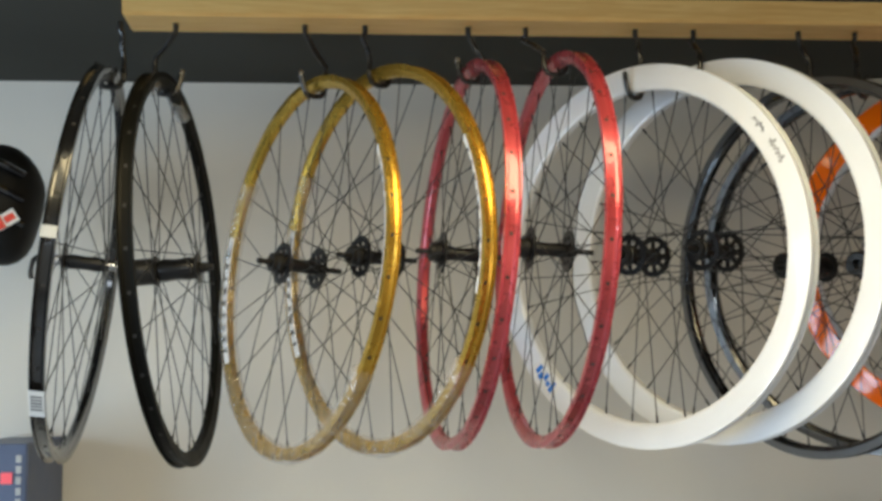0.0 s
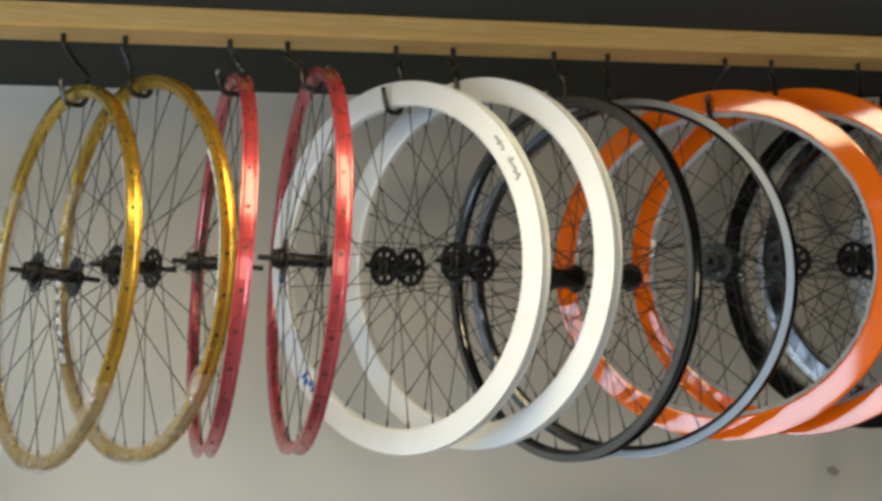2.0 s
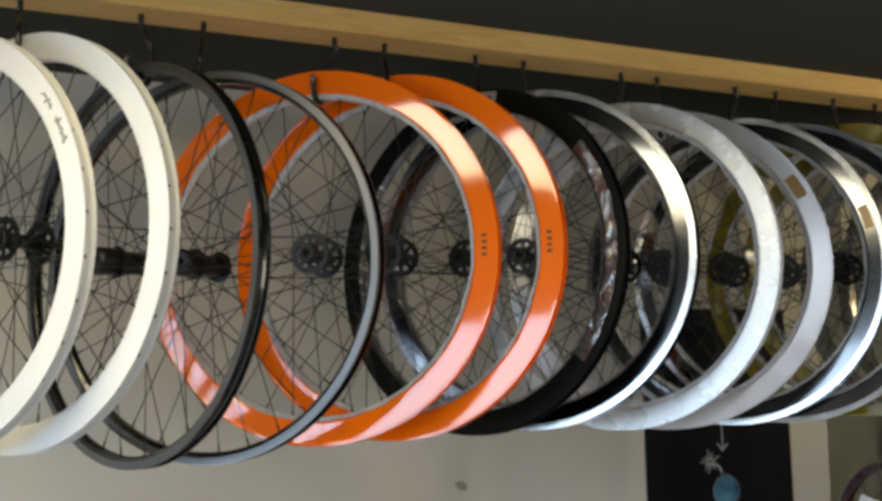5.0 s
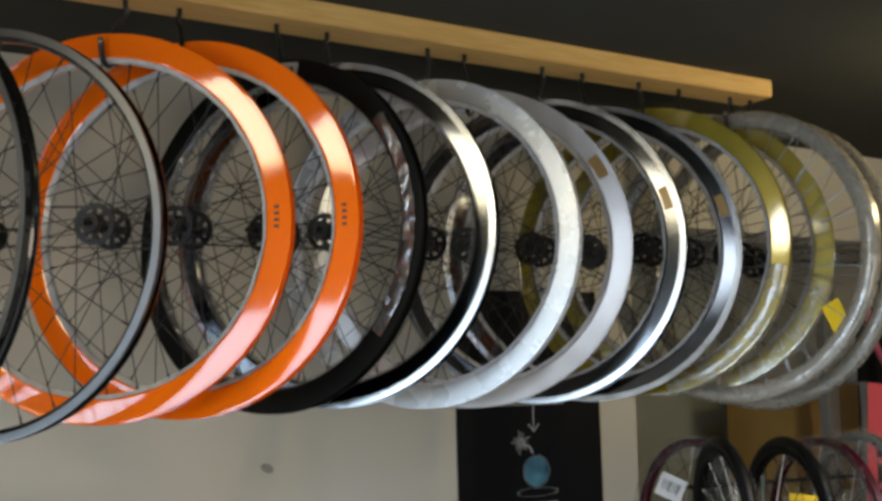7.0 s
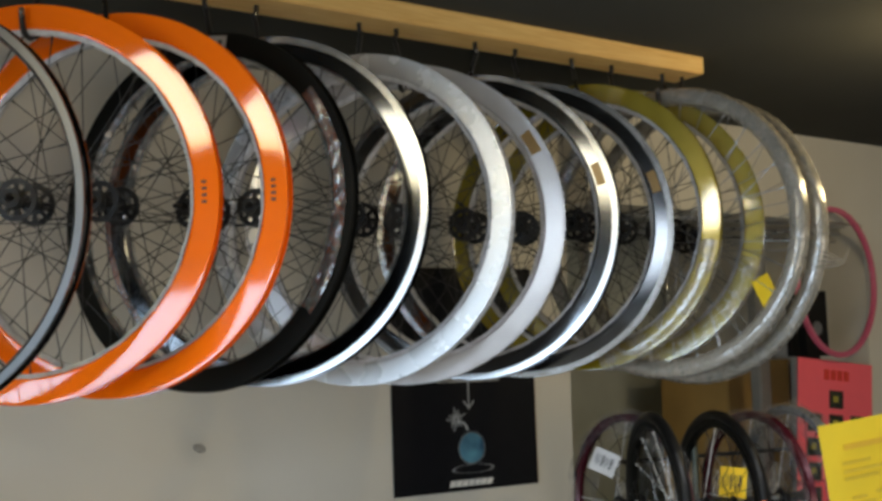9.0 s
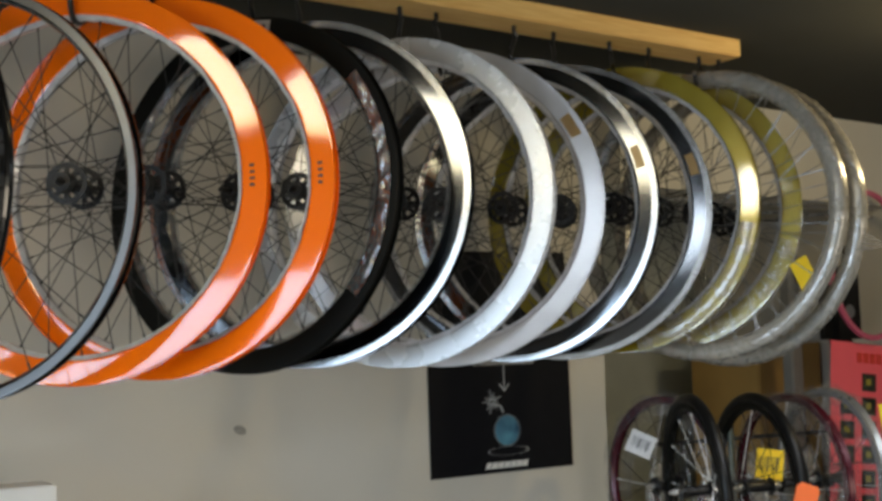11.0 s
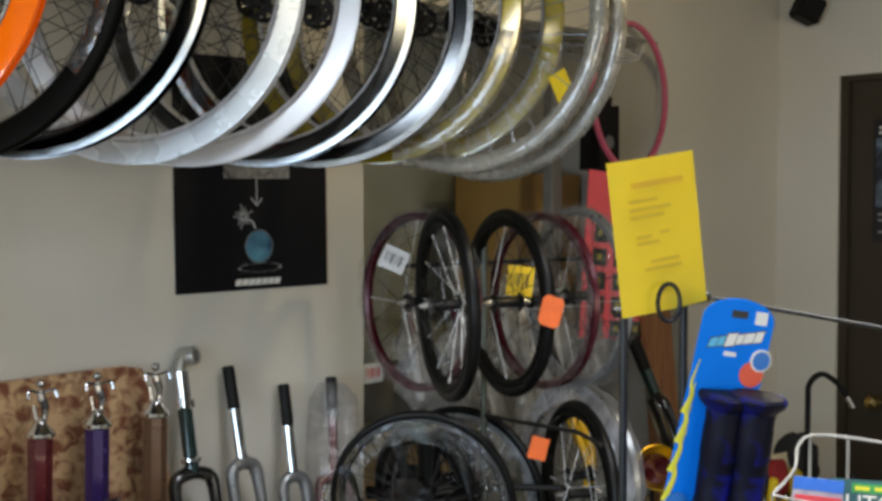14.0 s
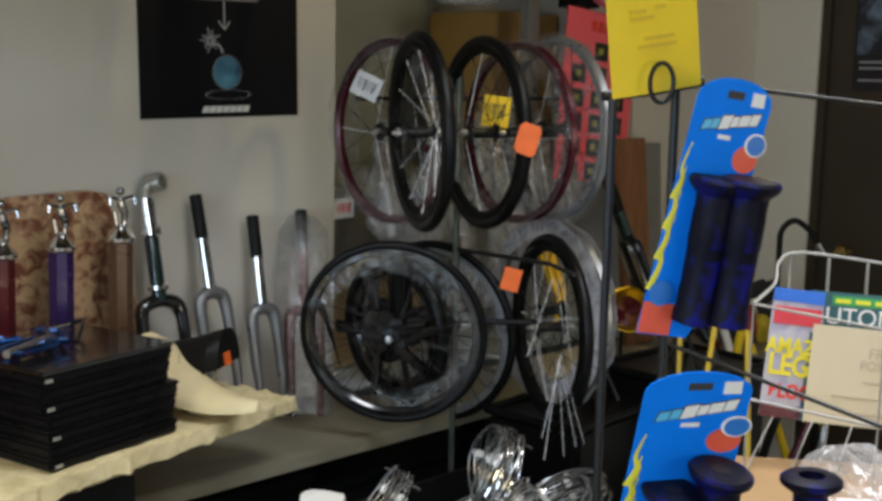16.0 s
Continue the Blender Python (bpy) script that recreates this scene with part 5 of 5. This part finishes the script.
    for k in range(3):
        part("spare_tube", tube(smooth_path([(-w * 0.3 + 0.1 * k, -d * 0.2, h - 0.01), (-w * 0.1 + 0.05 * k, 0.02 * k, h + 0.06 + 0.03 * k), (w * 0.3 - 0.04 * k, d * 0.25, h)]), 0.006, 8), (M_DARKSTEEL, M_RUBBER, M_DARKSTEEL)[k], b)
structure("parts_rail", tube([(2.80, 2.535, 1.485), (3.92, 2.535, 1.485)], 0.006, 8), M_DARKSTEEL, "thin dark rail across the recess", "rail")
# wrapped parts hanging in the recess behind the small wheels
for x, y, z, w, h in ((2.93, 2.55, 1.28, 0.07, 0.3), (3.1, 2.5, 1.26, 0.08, 0.34), (3.2, 2.52, 1.0, 0.07, 0.3), (3.0, 2.5, 1.16, 0.08, 0.3), (3.3, 2.45, 1.12, 0.09, 0.3), (3.46, 2.5, 1.3, 0.06, 0.3), (2.87, 2.48, 1.22, 0.045, 0.2), (2.98, 2.44, 1.3, 0.04, 0.24), (3.06, 2.46, 1.3, 0.045, 0.22), (3.15, 2.43, 1.32, 0.04, 0.26), (3.25, 2.47, 1.3, 0.05, 0.22), (3.37, 2.44, 1.28, 0.045, 0.26), (3.55, 2.45, 1.25, 0.05, 0.24), (3.08, 2.42, 1.05, 0.05, 0.26)):
    b = thing("wrapped_part", pose(x, y, z), "chrome bicycle part in a crumpled clear bag", "wrapped part", "wrapped parts hung in the recess")
    bm = lathe([(0.01, h * 0.52), (w * 0.5, h * 0.4), (w * 0.9, 0.0), (w, -h * 0.4), (w * 0.5, -h * 0.5), (0.0, -h * 0.5)], 26, False, axis="Z")
    bmesh.ops.subdivide_edges(bm, edges=[e for e in bm.edges if e.calc_length() > 0.03], cuts=2)
    for v in bm.verts:
        v.co.y *= 0.5
        v.co += noise.noise_vector(v.co * 24 + Vector((x * 9, 0, 0))) * 0.016
    part("bag", bm, M_FILM, b)
    part("tube_piece", tube(smooth_path([(-w * 0.4, 0, h * 0.3), (0, 0.005, 0.0), (w * 0.3, 0, -h * 0.4)]), 0.011, 10), (M_CHROME, M_RUBBER, M_PLATED, M_REDRIM, M_YELLOWTAG)[int(x * 100) % 5], b)
    part("wire", tube([(0, 0, h * 0.5), (0, 2.535 - y, 1.485 - z)], 0.0012, 5), M_STEEL, b)
# crumpled rags and pouches on the side bench
for x, y, r, colour, label in ((4.13, 2.2, 0.05, (0.3, 0.02, 0.02), "crumpled dark red cloth on the bench"), (4.23, 2.24, 0.055, (0.62, 0.55, 0.38), "crumpled cream cloth on the bench"), (4.2, 2.17, 0.035, (0.6, 0.45, 0.03), "small yellow pouch on the bench"), (4.31, 2.22, 0.075, (0.012, 0.012, 0.012), "black padded pouch on the bench"), (4.06, 2.24, 0.06, (0.015, 0.015, 0.016), "black padded pouch on the bench")):
    b = thing("cloth_bundle", pose(x, y, 0.7255), label, "bundle")
    bm = bmesh.new()
    bmesh.ops.create_icosphere(bm, subdivisions=3, radius=r)
    for v in bm.verts:
        v.co.z = v.co.z * 1.3 + r * 1.15
        v.co += noise.noise_vector(v.co * 20 + Vector((x * 5, y, 0))) * r * 0.45
        v.co.z = max(0.0, v.co.z)
    part("cloth", bm, mat("bundle_cloth", colour, 0.8, vary=0.25), b)
# yellow frame tubes low by the rack
for k, (p0, p1) in enumerate([((2.62, 1.36, 1.16), (2.36, 1.28, 0.55)), ((2.62, 1.30, 1.13), (2.44, 1.16, 0.62)), ((2.72, 1.5, 1.12), (2.60, 1.40, 0.0))]):
    single("frame_tube", tube([p0, p1, (p1[0], p1[1], 0.0)], 0.005, 10), mat("yellow_tube", (0.34, 0.23, 0.015), 0.35), "yellow bicycle frame tube standing on the floor", "frame tube", group="yellow frame tubes")

# wire bundles on the low floor in front of the bench
for k, (x, y, z, r, yaw, tilt) in enumerate([(2.37, 1.93, 0.70, 0.08, 35, 30), (2.62, 1.86, 0.72, 0.1, 40, 22), (2.63, 1.70, 0.68, 0.09, 55, 50), (2.47, 1.83, 0.66, 0.095, 20, 60), (2.74, 1.78, 0.66, 0.1, 30, 66), (2.72, 1.95, 0.7, 0.085, 60, 14), (2.52, 1.74, 0.7, 0.075, 15, 35)]):
    o = thing("cable_coil", pose(x, y, z, tilt, 0, yaw), "coil of grey cable housing tied in a bundle", "cable coil", "cable coils")
    for j in range(9):
        rr = r * (1 + 0.07 * math.sin(j * 2.4))
        part("turn", tube([(rr * math.cos(a) + 0.004 * math.sin(3 * a + j), 0.006 * (j - 3) + 0.005 * math.sin(2 * a + j), rr * math.sin(a)) for a in [i * 2 * math.pi / 40 for i in range(40)]], 0.0022, 6, closed=True), (M_CHROME, M_STEEL, M_GREYRIM)[j % 3], o)
    part("tie", boxed(r - 0.012, r + 0.012, -0.03, 0.03, -0.006, 0.006, bevel=0.002), M_PAPER, o, "white tie")
    part("peg", tube([(0, 0.04, r * 0.9), (0, -0.04, r * 0.9)], 0.004, 6), M_DARKSTEEL, o)
cb = thing("parts_crate", pose(2.5, 1.86, 0), "open dark crate of parts in front of the bench", "crate")
part("base", boxed(-0.3, 0.34, -0.28, 0.3, 0, 0.03), M_RUBBER, cb)
for a in ((-0.3, 0.34, -0.28, -0.265), (-0.3, 0.34, 0.285, 0.3), (-0.3, -0.285, -0.265, 0.285), (0.325, 0.34, -0.265, 0.285)):
    part("side", boxed(*a, 0.03, 0.62), M_RUBBER, cb)
part("inner_boards", boxed(-0.28, 0.32, -0.26, 0.28, 0.5, 0.53), M_RUBBER, cb)
b = thing("white_bundle", pose(2.23, 1.95, 0.53), "rolled white cloth bundle in the crate", "bundle")
bm = lathe([(0.0, -0.08), (0.045, -0.075), (0.055, 0.0), (0.045, 0.075), (0.0, 0.08)], 20, False, axis="Z")
for v in bm.verts:
    v.co.z = v.co.z * 1.4 + 0.115
    v.co += noise.noise_vector(v.co * 20) * 0.01
part("roll", bm, M_PAPER, b)

# ---- wire display rack with carded grips ----
rk = thing("display_rack", pose(0, 0, 0), "black wire display rack with long peg hooks", "display rack")
M_WIRE = mat("black_wire", (0.01, 0.01, 0.01), 0.45, spec=0.3)
part("upright", tube([(1.754, 0.95, 0.0), (1.754, 0.95, 1.53)], 0.0042, 8), M_WIRE, rk)
part("upright", tube([(1.812, 0.922, 0.0), (1.812, 0.922, 1.537)], 0.0042, 8), M_WIRE, rk)
part("top_bar", tube([(1.745, 0.955, 1.53), (1.785, 0.935, 1.535), (1.83, 0.905, 1.545)], 0.0048, 8), M_WIRE, rk)
part("loop", tube([(1.757 + 0.0105 * math.cos(a), 0.900 - 0.005 * math.cos(a), 1.543 + 0.0175 * math.sin(a)) for a in [i * 2 * math.pi / 24 for i in range(24)]], 0.0022, 6, closed=True), M_WIRE, rk)
part("shelf_bar", tube([(1.754, 0.95, 0.9), (1.812, 0.922, 0.9)], 0.005, 8), M_WIRE, rk)
for a, b2 in (((1.83, 0.90, 1.543), (1.80, 0.52, 1.512)), ((1.73, 0.86, 1.318), (1.735, 0.5, 1.262))):
    part("peg_hook", tube([a, b2], 0.002, 8), M_WIRE, rk)
part("foot", boxed(1.5, 2.0, 0.75, 1.05, 0, 0.02, bevel=0.004), M_WIRE, rk)
M_CARDB = mat("blue_card", (0.004, 0.19, 0.8), 0.4, vary=0.08, spec=0.06)
M_GRIP = mottled_mat("dark_blue_rubber", (0.002, 0.002, 0.01), (0.004, 0.006, 0.19), 34, 0.55, 0.5, 0.72, 2)
M_GRIP.node_tree.nodes["Principled BSDF"].inputs["Specular IOR Level"].default_value = 0.15
M_FLAME = mat("flame_yellow", (0.7, 0.66, 0.04), 0.4)
M_CARDRED = mat("card_red", (0.75, 0.1, 0.05), 0.4)


M_LIGHTBLUE = mat("light_blue_print", (0.1, 0.45, 0.7), 0.4)


def grip_pack(m, label, height=0.235, sunk=0.0, slim=1.0, aside=0.0):
    """Two handlebar grips on a printed hanging card."""
    g = thing("grip_pack", m, label, "grip pack", "carded grips on the rack")
    bm = bmesh.new()
    pts = [(0.036 * math.cos(a) * (1.0 if math.sin(a) < 0.9 else 1), 0.02 * math.sin(a)) for a in [math.pi * i / 14 for i in range(15)]]
    top = [bm.verts.new((x, 0.0, -0.018 + z)) for x, z in pts]
    top += [bm.verts.new((-0.043, 0, -height)), bm.verts.new((0.006, 0, -height)), bm.verts.new((0.03, 0, -height * 0.8))]
    f = bm.faces.new(top)
    ex = bmesh.ops.extrude_face_region(bm, geom=[f])
    for v in [v for v in ex["geom"] if isinstance(v, bmesh.types.BMVert)]:
        v.co.y += 0.0012
    bmesh.ops.recalc_face_normals(bm, faces=bm.faces)
    c = part("card", bm, M_CARDB, g, "", None, False)
    part("hang_hole", boxed(-0.008, 0.008, -0.0008, -0.0001, -0.016, -0.009, bevel=0.0003), M_INK, c)
    part("price_sticker", boxed(0.016, 0.028, -0.001, -0.0002, -0.02, -0.008), M_PAPER, c, "white price sticker")
    # brand mark as plain slanted blocks
    lean = pose(0, 0, -0.036, 0, -11, 0) @ Matrix(((1, 0, 0.45, 0), (0, 1, 0, 0), (0, 0, 1, 0), (0, 0, 0, 1)))
    for k, (x0, x1, z0, z1) in enumerate(((-0.026, -0.0185, -0.0045, 0.0035), (-0.0175, -0.011, -0.0045, 0.004), (-0.0095, 0.0, -0.0055, 0.0058), (0.001, 0.0075, -0.0045, 0.0042), (0.0085, 0.018, -0.0045, 0.0046), (0.019, 0.027, -0.0045, 0.005))):
        part("mark_edge", boxed(x0 - 0.0006, x1 + 0.0009, -0.0008, -0.0002, z0 - 0.0009, z1 + 0.0008, m=lean), M_INK, c)
        part("brand_mark", boxed(x0, x1, -0.0014, -0.0009, z0, z1, m=lean), M_PAPER if k > 1 else M_LIGHTBLUE, c)
    part("small_print", boxed(-0.009, 0.003, -0.0012, -0.0003, -0.052, -0.048), M_PAPER, c)
    for k in range(4):
        bm = tube(smooth_path([(-0.038 - 0.0012 * k, -0.0008, -0.11 - 0.028 * k), (-0.033 - 0.0008 * k, -0.0008, -0.092 - 0.026 * k), (-0.0355 - 0.0006 * k, -0.0008, -0.08 - 0.024 * k), (-0.031, -0.0008, -0.058 - 0.022 * k)]), [0.0034 - 0.003 * i / 18 for i in range(19)], 6)
        for v in bm.verts:
            v.co.y = v.co.y * 0.12 - 0.0006
        part("flame", bm, M_FLAME, c, "yellow flame")
    part("red_badge", lathe([(0.0, -0.0014), (0.012, -0.0012), (0.012, -0.0002), (0.0, -0.0002)], 24, False), M_CARDRED, c, "", pose(0.022, 0, -0.067))
    part("round_badge", lathe([(0.0, -0.002), (0.009, -0.0018), (0.009, -0.0003), (0.0, -0.0003)], 24, False), M_BLUE, c, "", pose(0.029, 0, -0.053))
    part("badge_ring", lathe([(0.0105, -0.0016), (0.009, -0.002), (0.009, -0.0004), (0.0105, -0.0004)], 24), M_PAPER, c, "", pose(0.029, 0, -0.053))
    part("red_foot", boxed(-0.0425, -0.012, -0.0012, -0.0002, -height + 0.001, -height + 0.03), M_CARDRED, c)
    part("low_badge", lathe([(0.0, -0.0024), (0.0115, -0.0022), (0.0115, -0.0004), (0.0, -0.0004)], 24, False), M_BLUE, c, "", pose(-0.029, 0, -0.196))
    for s in (-1, 1):
        x = 0.0115 * s + 0.007 - aside
        prof = [(0.0, -0.082), (0.0245, -0.082), (0.027, -0.085), (0.0255, -0.09), (0.018, -0.097), (0.0172, -0.11), (0.0178, -0.113), (0.0178, -0.14), (0.017, -0.143), (0.0165, -0.18), (0.017, -0.183), (0.017, -0.2), (0.0185, -0.204), (0.0185, -0.213), (0.009, -0.216), (0.0, -0.215)]
        gr = part("grip", lathe(prof, 22, False, axis="Z"), M_GRIP, g, "ribbed dark blue rubber grip", pose(x, -0.021 - 0.006 * s, 0.002 * s - sunk * (s < 0)) @ pose(0, 0, -0.085, 0, -3 - s, 0) @ pose(0, 0, 0.085) @ Matrix.Diagonal((slim, 1.0, 1.0, 1.0)))
        part("bore", lathe([(0.0, -0.0815), (0.008, -0.0815), (0.008, -0.0818), (0.0, -0.0819)], 18, False, axis="Z"), M_RUBBER, gr)
    return g


grip_pack(pose(1.790, 0.842, 1.546, 6, 8, -30), "blue carded pack of dark blue grips on the upper peg")
grip_pack(pose(1.684, 0.796, 1.312, 8, 3, -26) @ Matrix.Diagonal((1.38, 1.1, 0.88, 1.0)), "blue carded pack of dark blue grips on the lower peg", sunk=0.022, slim=0.68, aside=0.009)
g = thing("handlebar_grip", pose(1.853, 0.782, 1.0705), "loose dark blue rubber grip standing on the carton", "grip")
part("sleeve", lathe([(0.0, 0.0), (0.017, 0.0), (0.0175, 0.008), (0.0155, 0.012), (0.0155, 0.104), (0.022, 0.108), (0.028, 0.113), (0.028, 0.118), (0.024, 0.121), (0.012, 0.121), (0.0115, 0.112), (0.0, 0.111)], 28, False, axis="Z"), M_GRIP, g)
part("bore", lathe([(0.0, 0.1125), (0.0085, 0.1125), (0.0, 0.113)], 18, False, axis="Z"), M_INK, g)
M_FAINT = mat("faint_ink", (0.62, 0.42, 0.02), 0.6)
# yellow notice held on the rack
p = thing("yellow_notice", pose(1.757, 0.912, 1.607, 3, -9, -22), "yellow paper notice with faint lines clipped to the rack", "sign")
bm = bmesh.new()
bmesh.ops.create_grid(bm, x_segments=8, y_segments=10, size=0.5, matrix=pose(0, 0, 0, 90, 0, 0))
for v in bm.verts:
    v.co = Vector((v.co.x * 0.094, 0.004 * (v.co.x * 2) ** 2 - 0.002, v.co.z * 0.146))
part("sheet", bm, M_YELLOW, p)
for k, (x, w, z) in enumerate([(-0.026, 0.056, 0.048), (-0.03, 0.03, 0.034), (-0.03, 0.044, 0.026), (-0.03, 0.036, 0.019), (-0.026, 0.016, 0.0), (0.0, 0.01, 0.002), (-0.026, 0.024, -0.006), (-0.014, 0.032, -0.024), (-0.02, 0.04, -0.031)]):
    part("faint_line", boxed(x, x + w, -0.0034, -0.0029, z - 0.0016, z + 0.0016 + 0.002 * (k == 0)), mat("orange_line", (0.68, 0.4, 0.02), 0.6) if k == 0 else M_FAINT, p)

# ---- white wire basket with magazines ----
bk = thing("wire_basket", pose(0, 0, 0), "white wire basket on a stand filled with magazines", "basket")
# white wire given a grey base to keep it dim beneath the panel
M_WHITEWIRE = mat("dimmed_white_wire", (0.27, 0.26, 0.235), 0.5)
FL, FR = Vector((2.104, 0.996, 1.287)), Vector((2.24, 0.735, 1.25))
BL, BR = Vector((2.36, 1.09, 1.312)), Vector((2.52, 0.83, 1.292))
low = Vector((0, 0, -0.21))
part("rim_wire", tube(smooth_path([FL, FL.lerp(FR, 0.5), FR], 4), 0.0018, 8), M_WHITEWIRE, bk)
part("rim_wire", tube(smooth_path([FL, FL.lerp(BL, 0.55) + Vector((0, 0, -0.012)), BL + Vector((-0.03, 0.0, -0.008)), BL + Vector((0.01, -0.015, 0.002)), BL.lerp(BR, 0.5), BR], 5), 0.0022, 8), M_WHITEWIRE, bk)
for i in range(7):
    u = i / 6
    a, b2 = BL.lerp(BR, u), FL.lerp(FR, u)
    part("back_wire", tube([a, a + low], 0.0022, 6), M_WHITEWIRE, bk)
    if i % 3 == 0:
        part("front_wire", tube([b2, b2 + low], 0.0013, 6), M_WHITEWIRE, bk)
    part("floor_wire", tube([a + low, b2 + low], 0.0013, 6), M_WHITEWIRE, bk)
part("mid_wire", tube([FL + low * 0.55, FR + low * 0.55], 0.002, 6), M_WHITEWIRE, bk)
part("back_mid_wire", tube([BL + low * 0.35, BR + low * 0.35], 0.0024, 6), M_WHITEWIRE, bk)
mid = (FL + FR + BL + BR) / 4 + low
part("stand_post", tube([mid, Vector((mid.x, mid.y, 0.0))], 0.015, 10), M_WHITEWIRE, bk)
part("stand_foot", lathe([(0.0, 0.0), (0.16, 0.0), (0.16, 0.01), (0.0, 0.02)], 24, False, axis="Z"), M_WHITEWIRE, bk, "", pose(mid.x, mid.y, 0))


def magazine(m, w, h, name, label, cover):
    g = thing(name, m, label, "magazine")
    part("pages", boxed(-w / 2 + 0.001, w / 2 - 0.001, 0.0008, 0.005, -h / 2 + 0.001, h / 2 - 0.001), M_PAPER, g)
    part("cover", boxed(-w / 2, w / 2, -0.0004, 0.0006, -h / 2, h / 2), cover, g)
    return g


face = lambda x, z, lift=0.0008: pose(x, -lift, z, 90, 0, 0)
M_TEALP = mat("teal_print", (0.03, 0.11, 0.13), 0.35)
M_PALEP = mottled_mat("pale_print", (0.5, 0.47, 0.52), (0.36, 0.34, 0.45), 40, 0.35)
M_GREENP = mat("green_print", (0.05, 0.33, 0.09), 0.4)
MY = mat("title_yellow", (0.75, 0.62, 0.03), 0.4)
yaw = -50
g = magazine(pose(2.187, 0.987, 1.215, -6, 5, yaw) @ Matrix.Diagonal((0.82, 1.0, 1.0, 1.0)), 0.075, 0.16, "comic_magazine", "magazine with a blue, red and yellow cover", M_PALEP)
part("blue_header", boxed(-0.0375, 0.0375, -0.0012, -0.0005, 0.064, 0.08), mat("header_blue", (0.03, 0.15, 0.6), 0.4), g)
part("red_header", boxed(-0.034, 0.036, -0.0012, -0.0005, 0.036, 0.058), mat("header_red", (0.62, 0.05, 0.07), 0.4), g)
part("dark_side", boxed(0.022, 0.0375, -0.0012, -0.0005, -0.08, 0.03), M_TEALP, g)
writing("AMAZ", 0.026, MY, g, face(-0.004, 0.009, 0.0016), bold=0.0009)
writing("LEG", 0.036, MY, g, face(-0.003, -0.015, 0.0016), bold=0.0012)
writing("BLOO", 0.024, M_REDINK, g, face(0.004, -0.047, 0.0016), bold=0.0009)
part("dark_footer", boxed(-0.0375, 0.0375, -0.0012, -0.0005, -0.08, -0.064), M_MAROON, g)
g = magazine(pose(2.262, 0.935, 1.205, -6, 3, yaw), 0.13, 0.165, "car_magazine", "magazine with a dark teal cover and white title", M_TEALP)
part("green_strip", boxed(-0.04, 0.065, -0.0012, -0.0005, 0.066, 0.078), M_GREENP, g)
for k in range(4):
    part("strip_bar", boxed(-0.036 + 0.024 * k, -0.018 + 0.024 * k, -0.0018, -0.0013, 0.0695, 0.0745), M_FLAME, g)
writing("AUTOMO", 0.03, M_PAPER, g, face(-0.002, 0.052, 0.0016))
g = thing("paper_sheet", pose(2.232, 0.905, 1.192, -5, 4, yaw), "cream printed sheet tucked in front of the magazines", "leaflet")
part("sheet", boxed(-0.075, 0.075, -0.0004, 0.0004, -0.06, 0.06), mat("cream_paper", (0.6, 0.51, 0.35), 0.7, vary=0.04), g)
M_PALEINK = mat("pale_ink", (0.42, 0.35, 0.25), 0.7)
writing("FREE", 0.018, M_PALEINK, g, face(0.012, 0.03))
writing("POSTER", 0.015, M_PALEINK, g, face(0.011, 0.015))
for k, (x, w) in enumerate([(-0.01, 0.03), (-0.045, 0.09), (-0.03, 0.07)]):
    part("faint_line", boxed(x, x + w, -0.0012, -0.0005, -0.0055 - 0.02 * k, -0.0035 - 0.02 * k), M_PALEINK, g)
# crumpled bags on cardboard under the magazines
b = thing("open_carton", pose(2.16, 0.76, 0.94, 0, 0, -52), "open brown carton under the basket", "box")
part("carton", boxed(-0.24, 0.2, -0.27, 0.2, 0.0, 0.13, bevel=0.004), mat("tan_card", (0.3, 0.18, 0.08), 0.8, vary=0.15, scale=8), b)
cs = thing("carton_stand", pose(2.16, 0.76, 0.08, 0, 0, -52), "plain low table under a carton", "table")
part("tabletop", boxed(-0.25, 0.22, -0.28, 0.22, 0.82, 0.858, bevel=0.003), M_BENCH, cs)
for x in (-0.2, 0.2):
    for y in (-0.1, 0.2):
        part("leg", boxed(x - 0.012, x + 0.012, y - 0.012, y + 0.012, -0.08, 0.82), M_DARKSTEEL, cs)
for k in range(5):
    o = thing("parts_bag", pose(2.08 + 0.055 * k, 0.84 - 0.07 * k, 1.072, 0, 0, -52 + 14 * (k % 3)), "small clear bag of parts on the carton", "parts bag", "clear parts bags")
    bm = bmesh.new()
    bmesh.ops.create_uvsphere(bm, u_segments=18, v_segments=10, radius=0.072)
    for v in bm.verts:
        v.co.z = v.co.z * 0.6 + 0.036
        v.co += noise.noise_vector(v.co * 40 + Vector((k, 0, 0))) * 0.014
        v.co.z = max(0.0, v.co.z)
    part("film", bm, M_THIN, o)
    part("contents", boxed(-0.025, 0.025, -0.012, 0.014, 0.002, 0.02, bevel=0.004), (M_PAPER, M_RUBBER, M_STEEL)[k % 3], o)
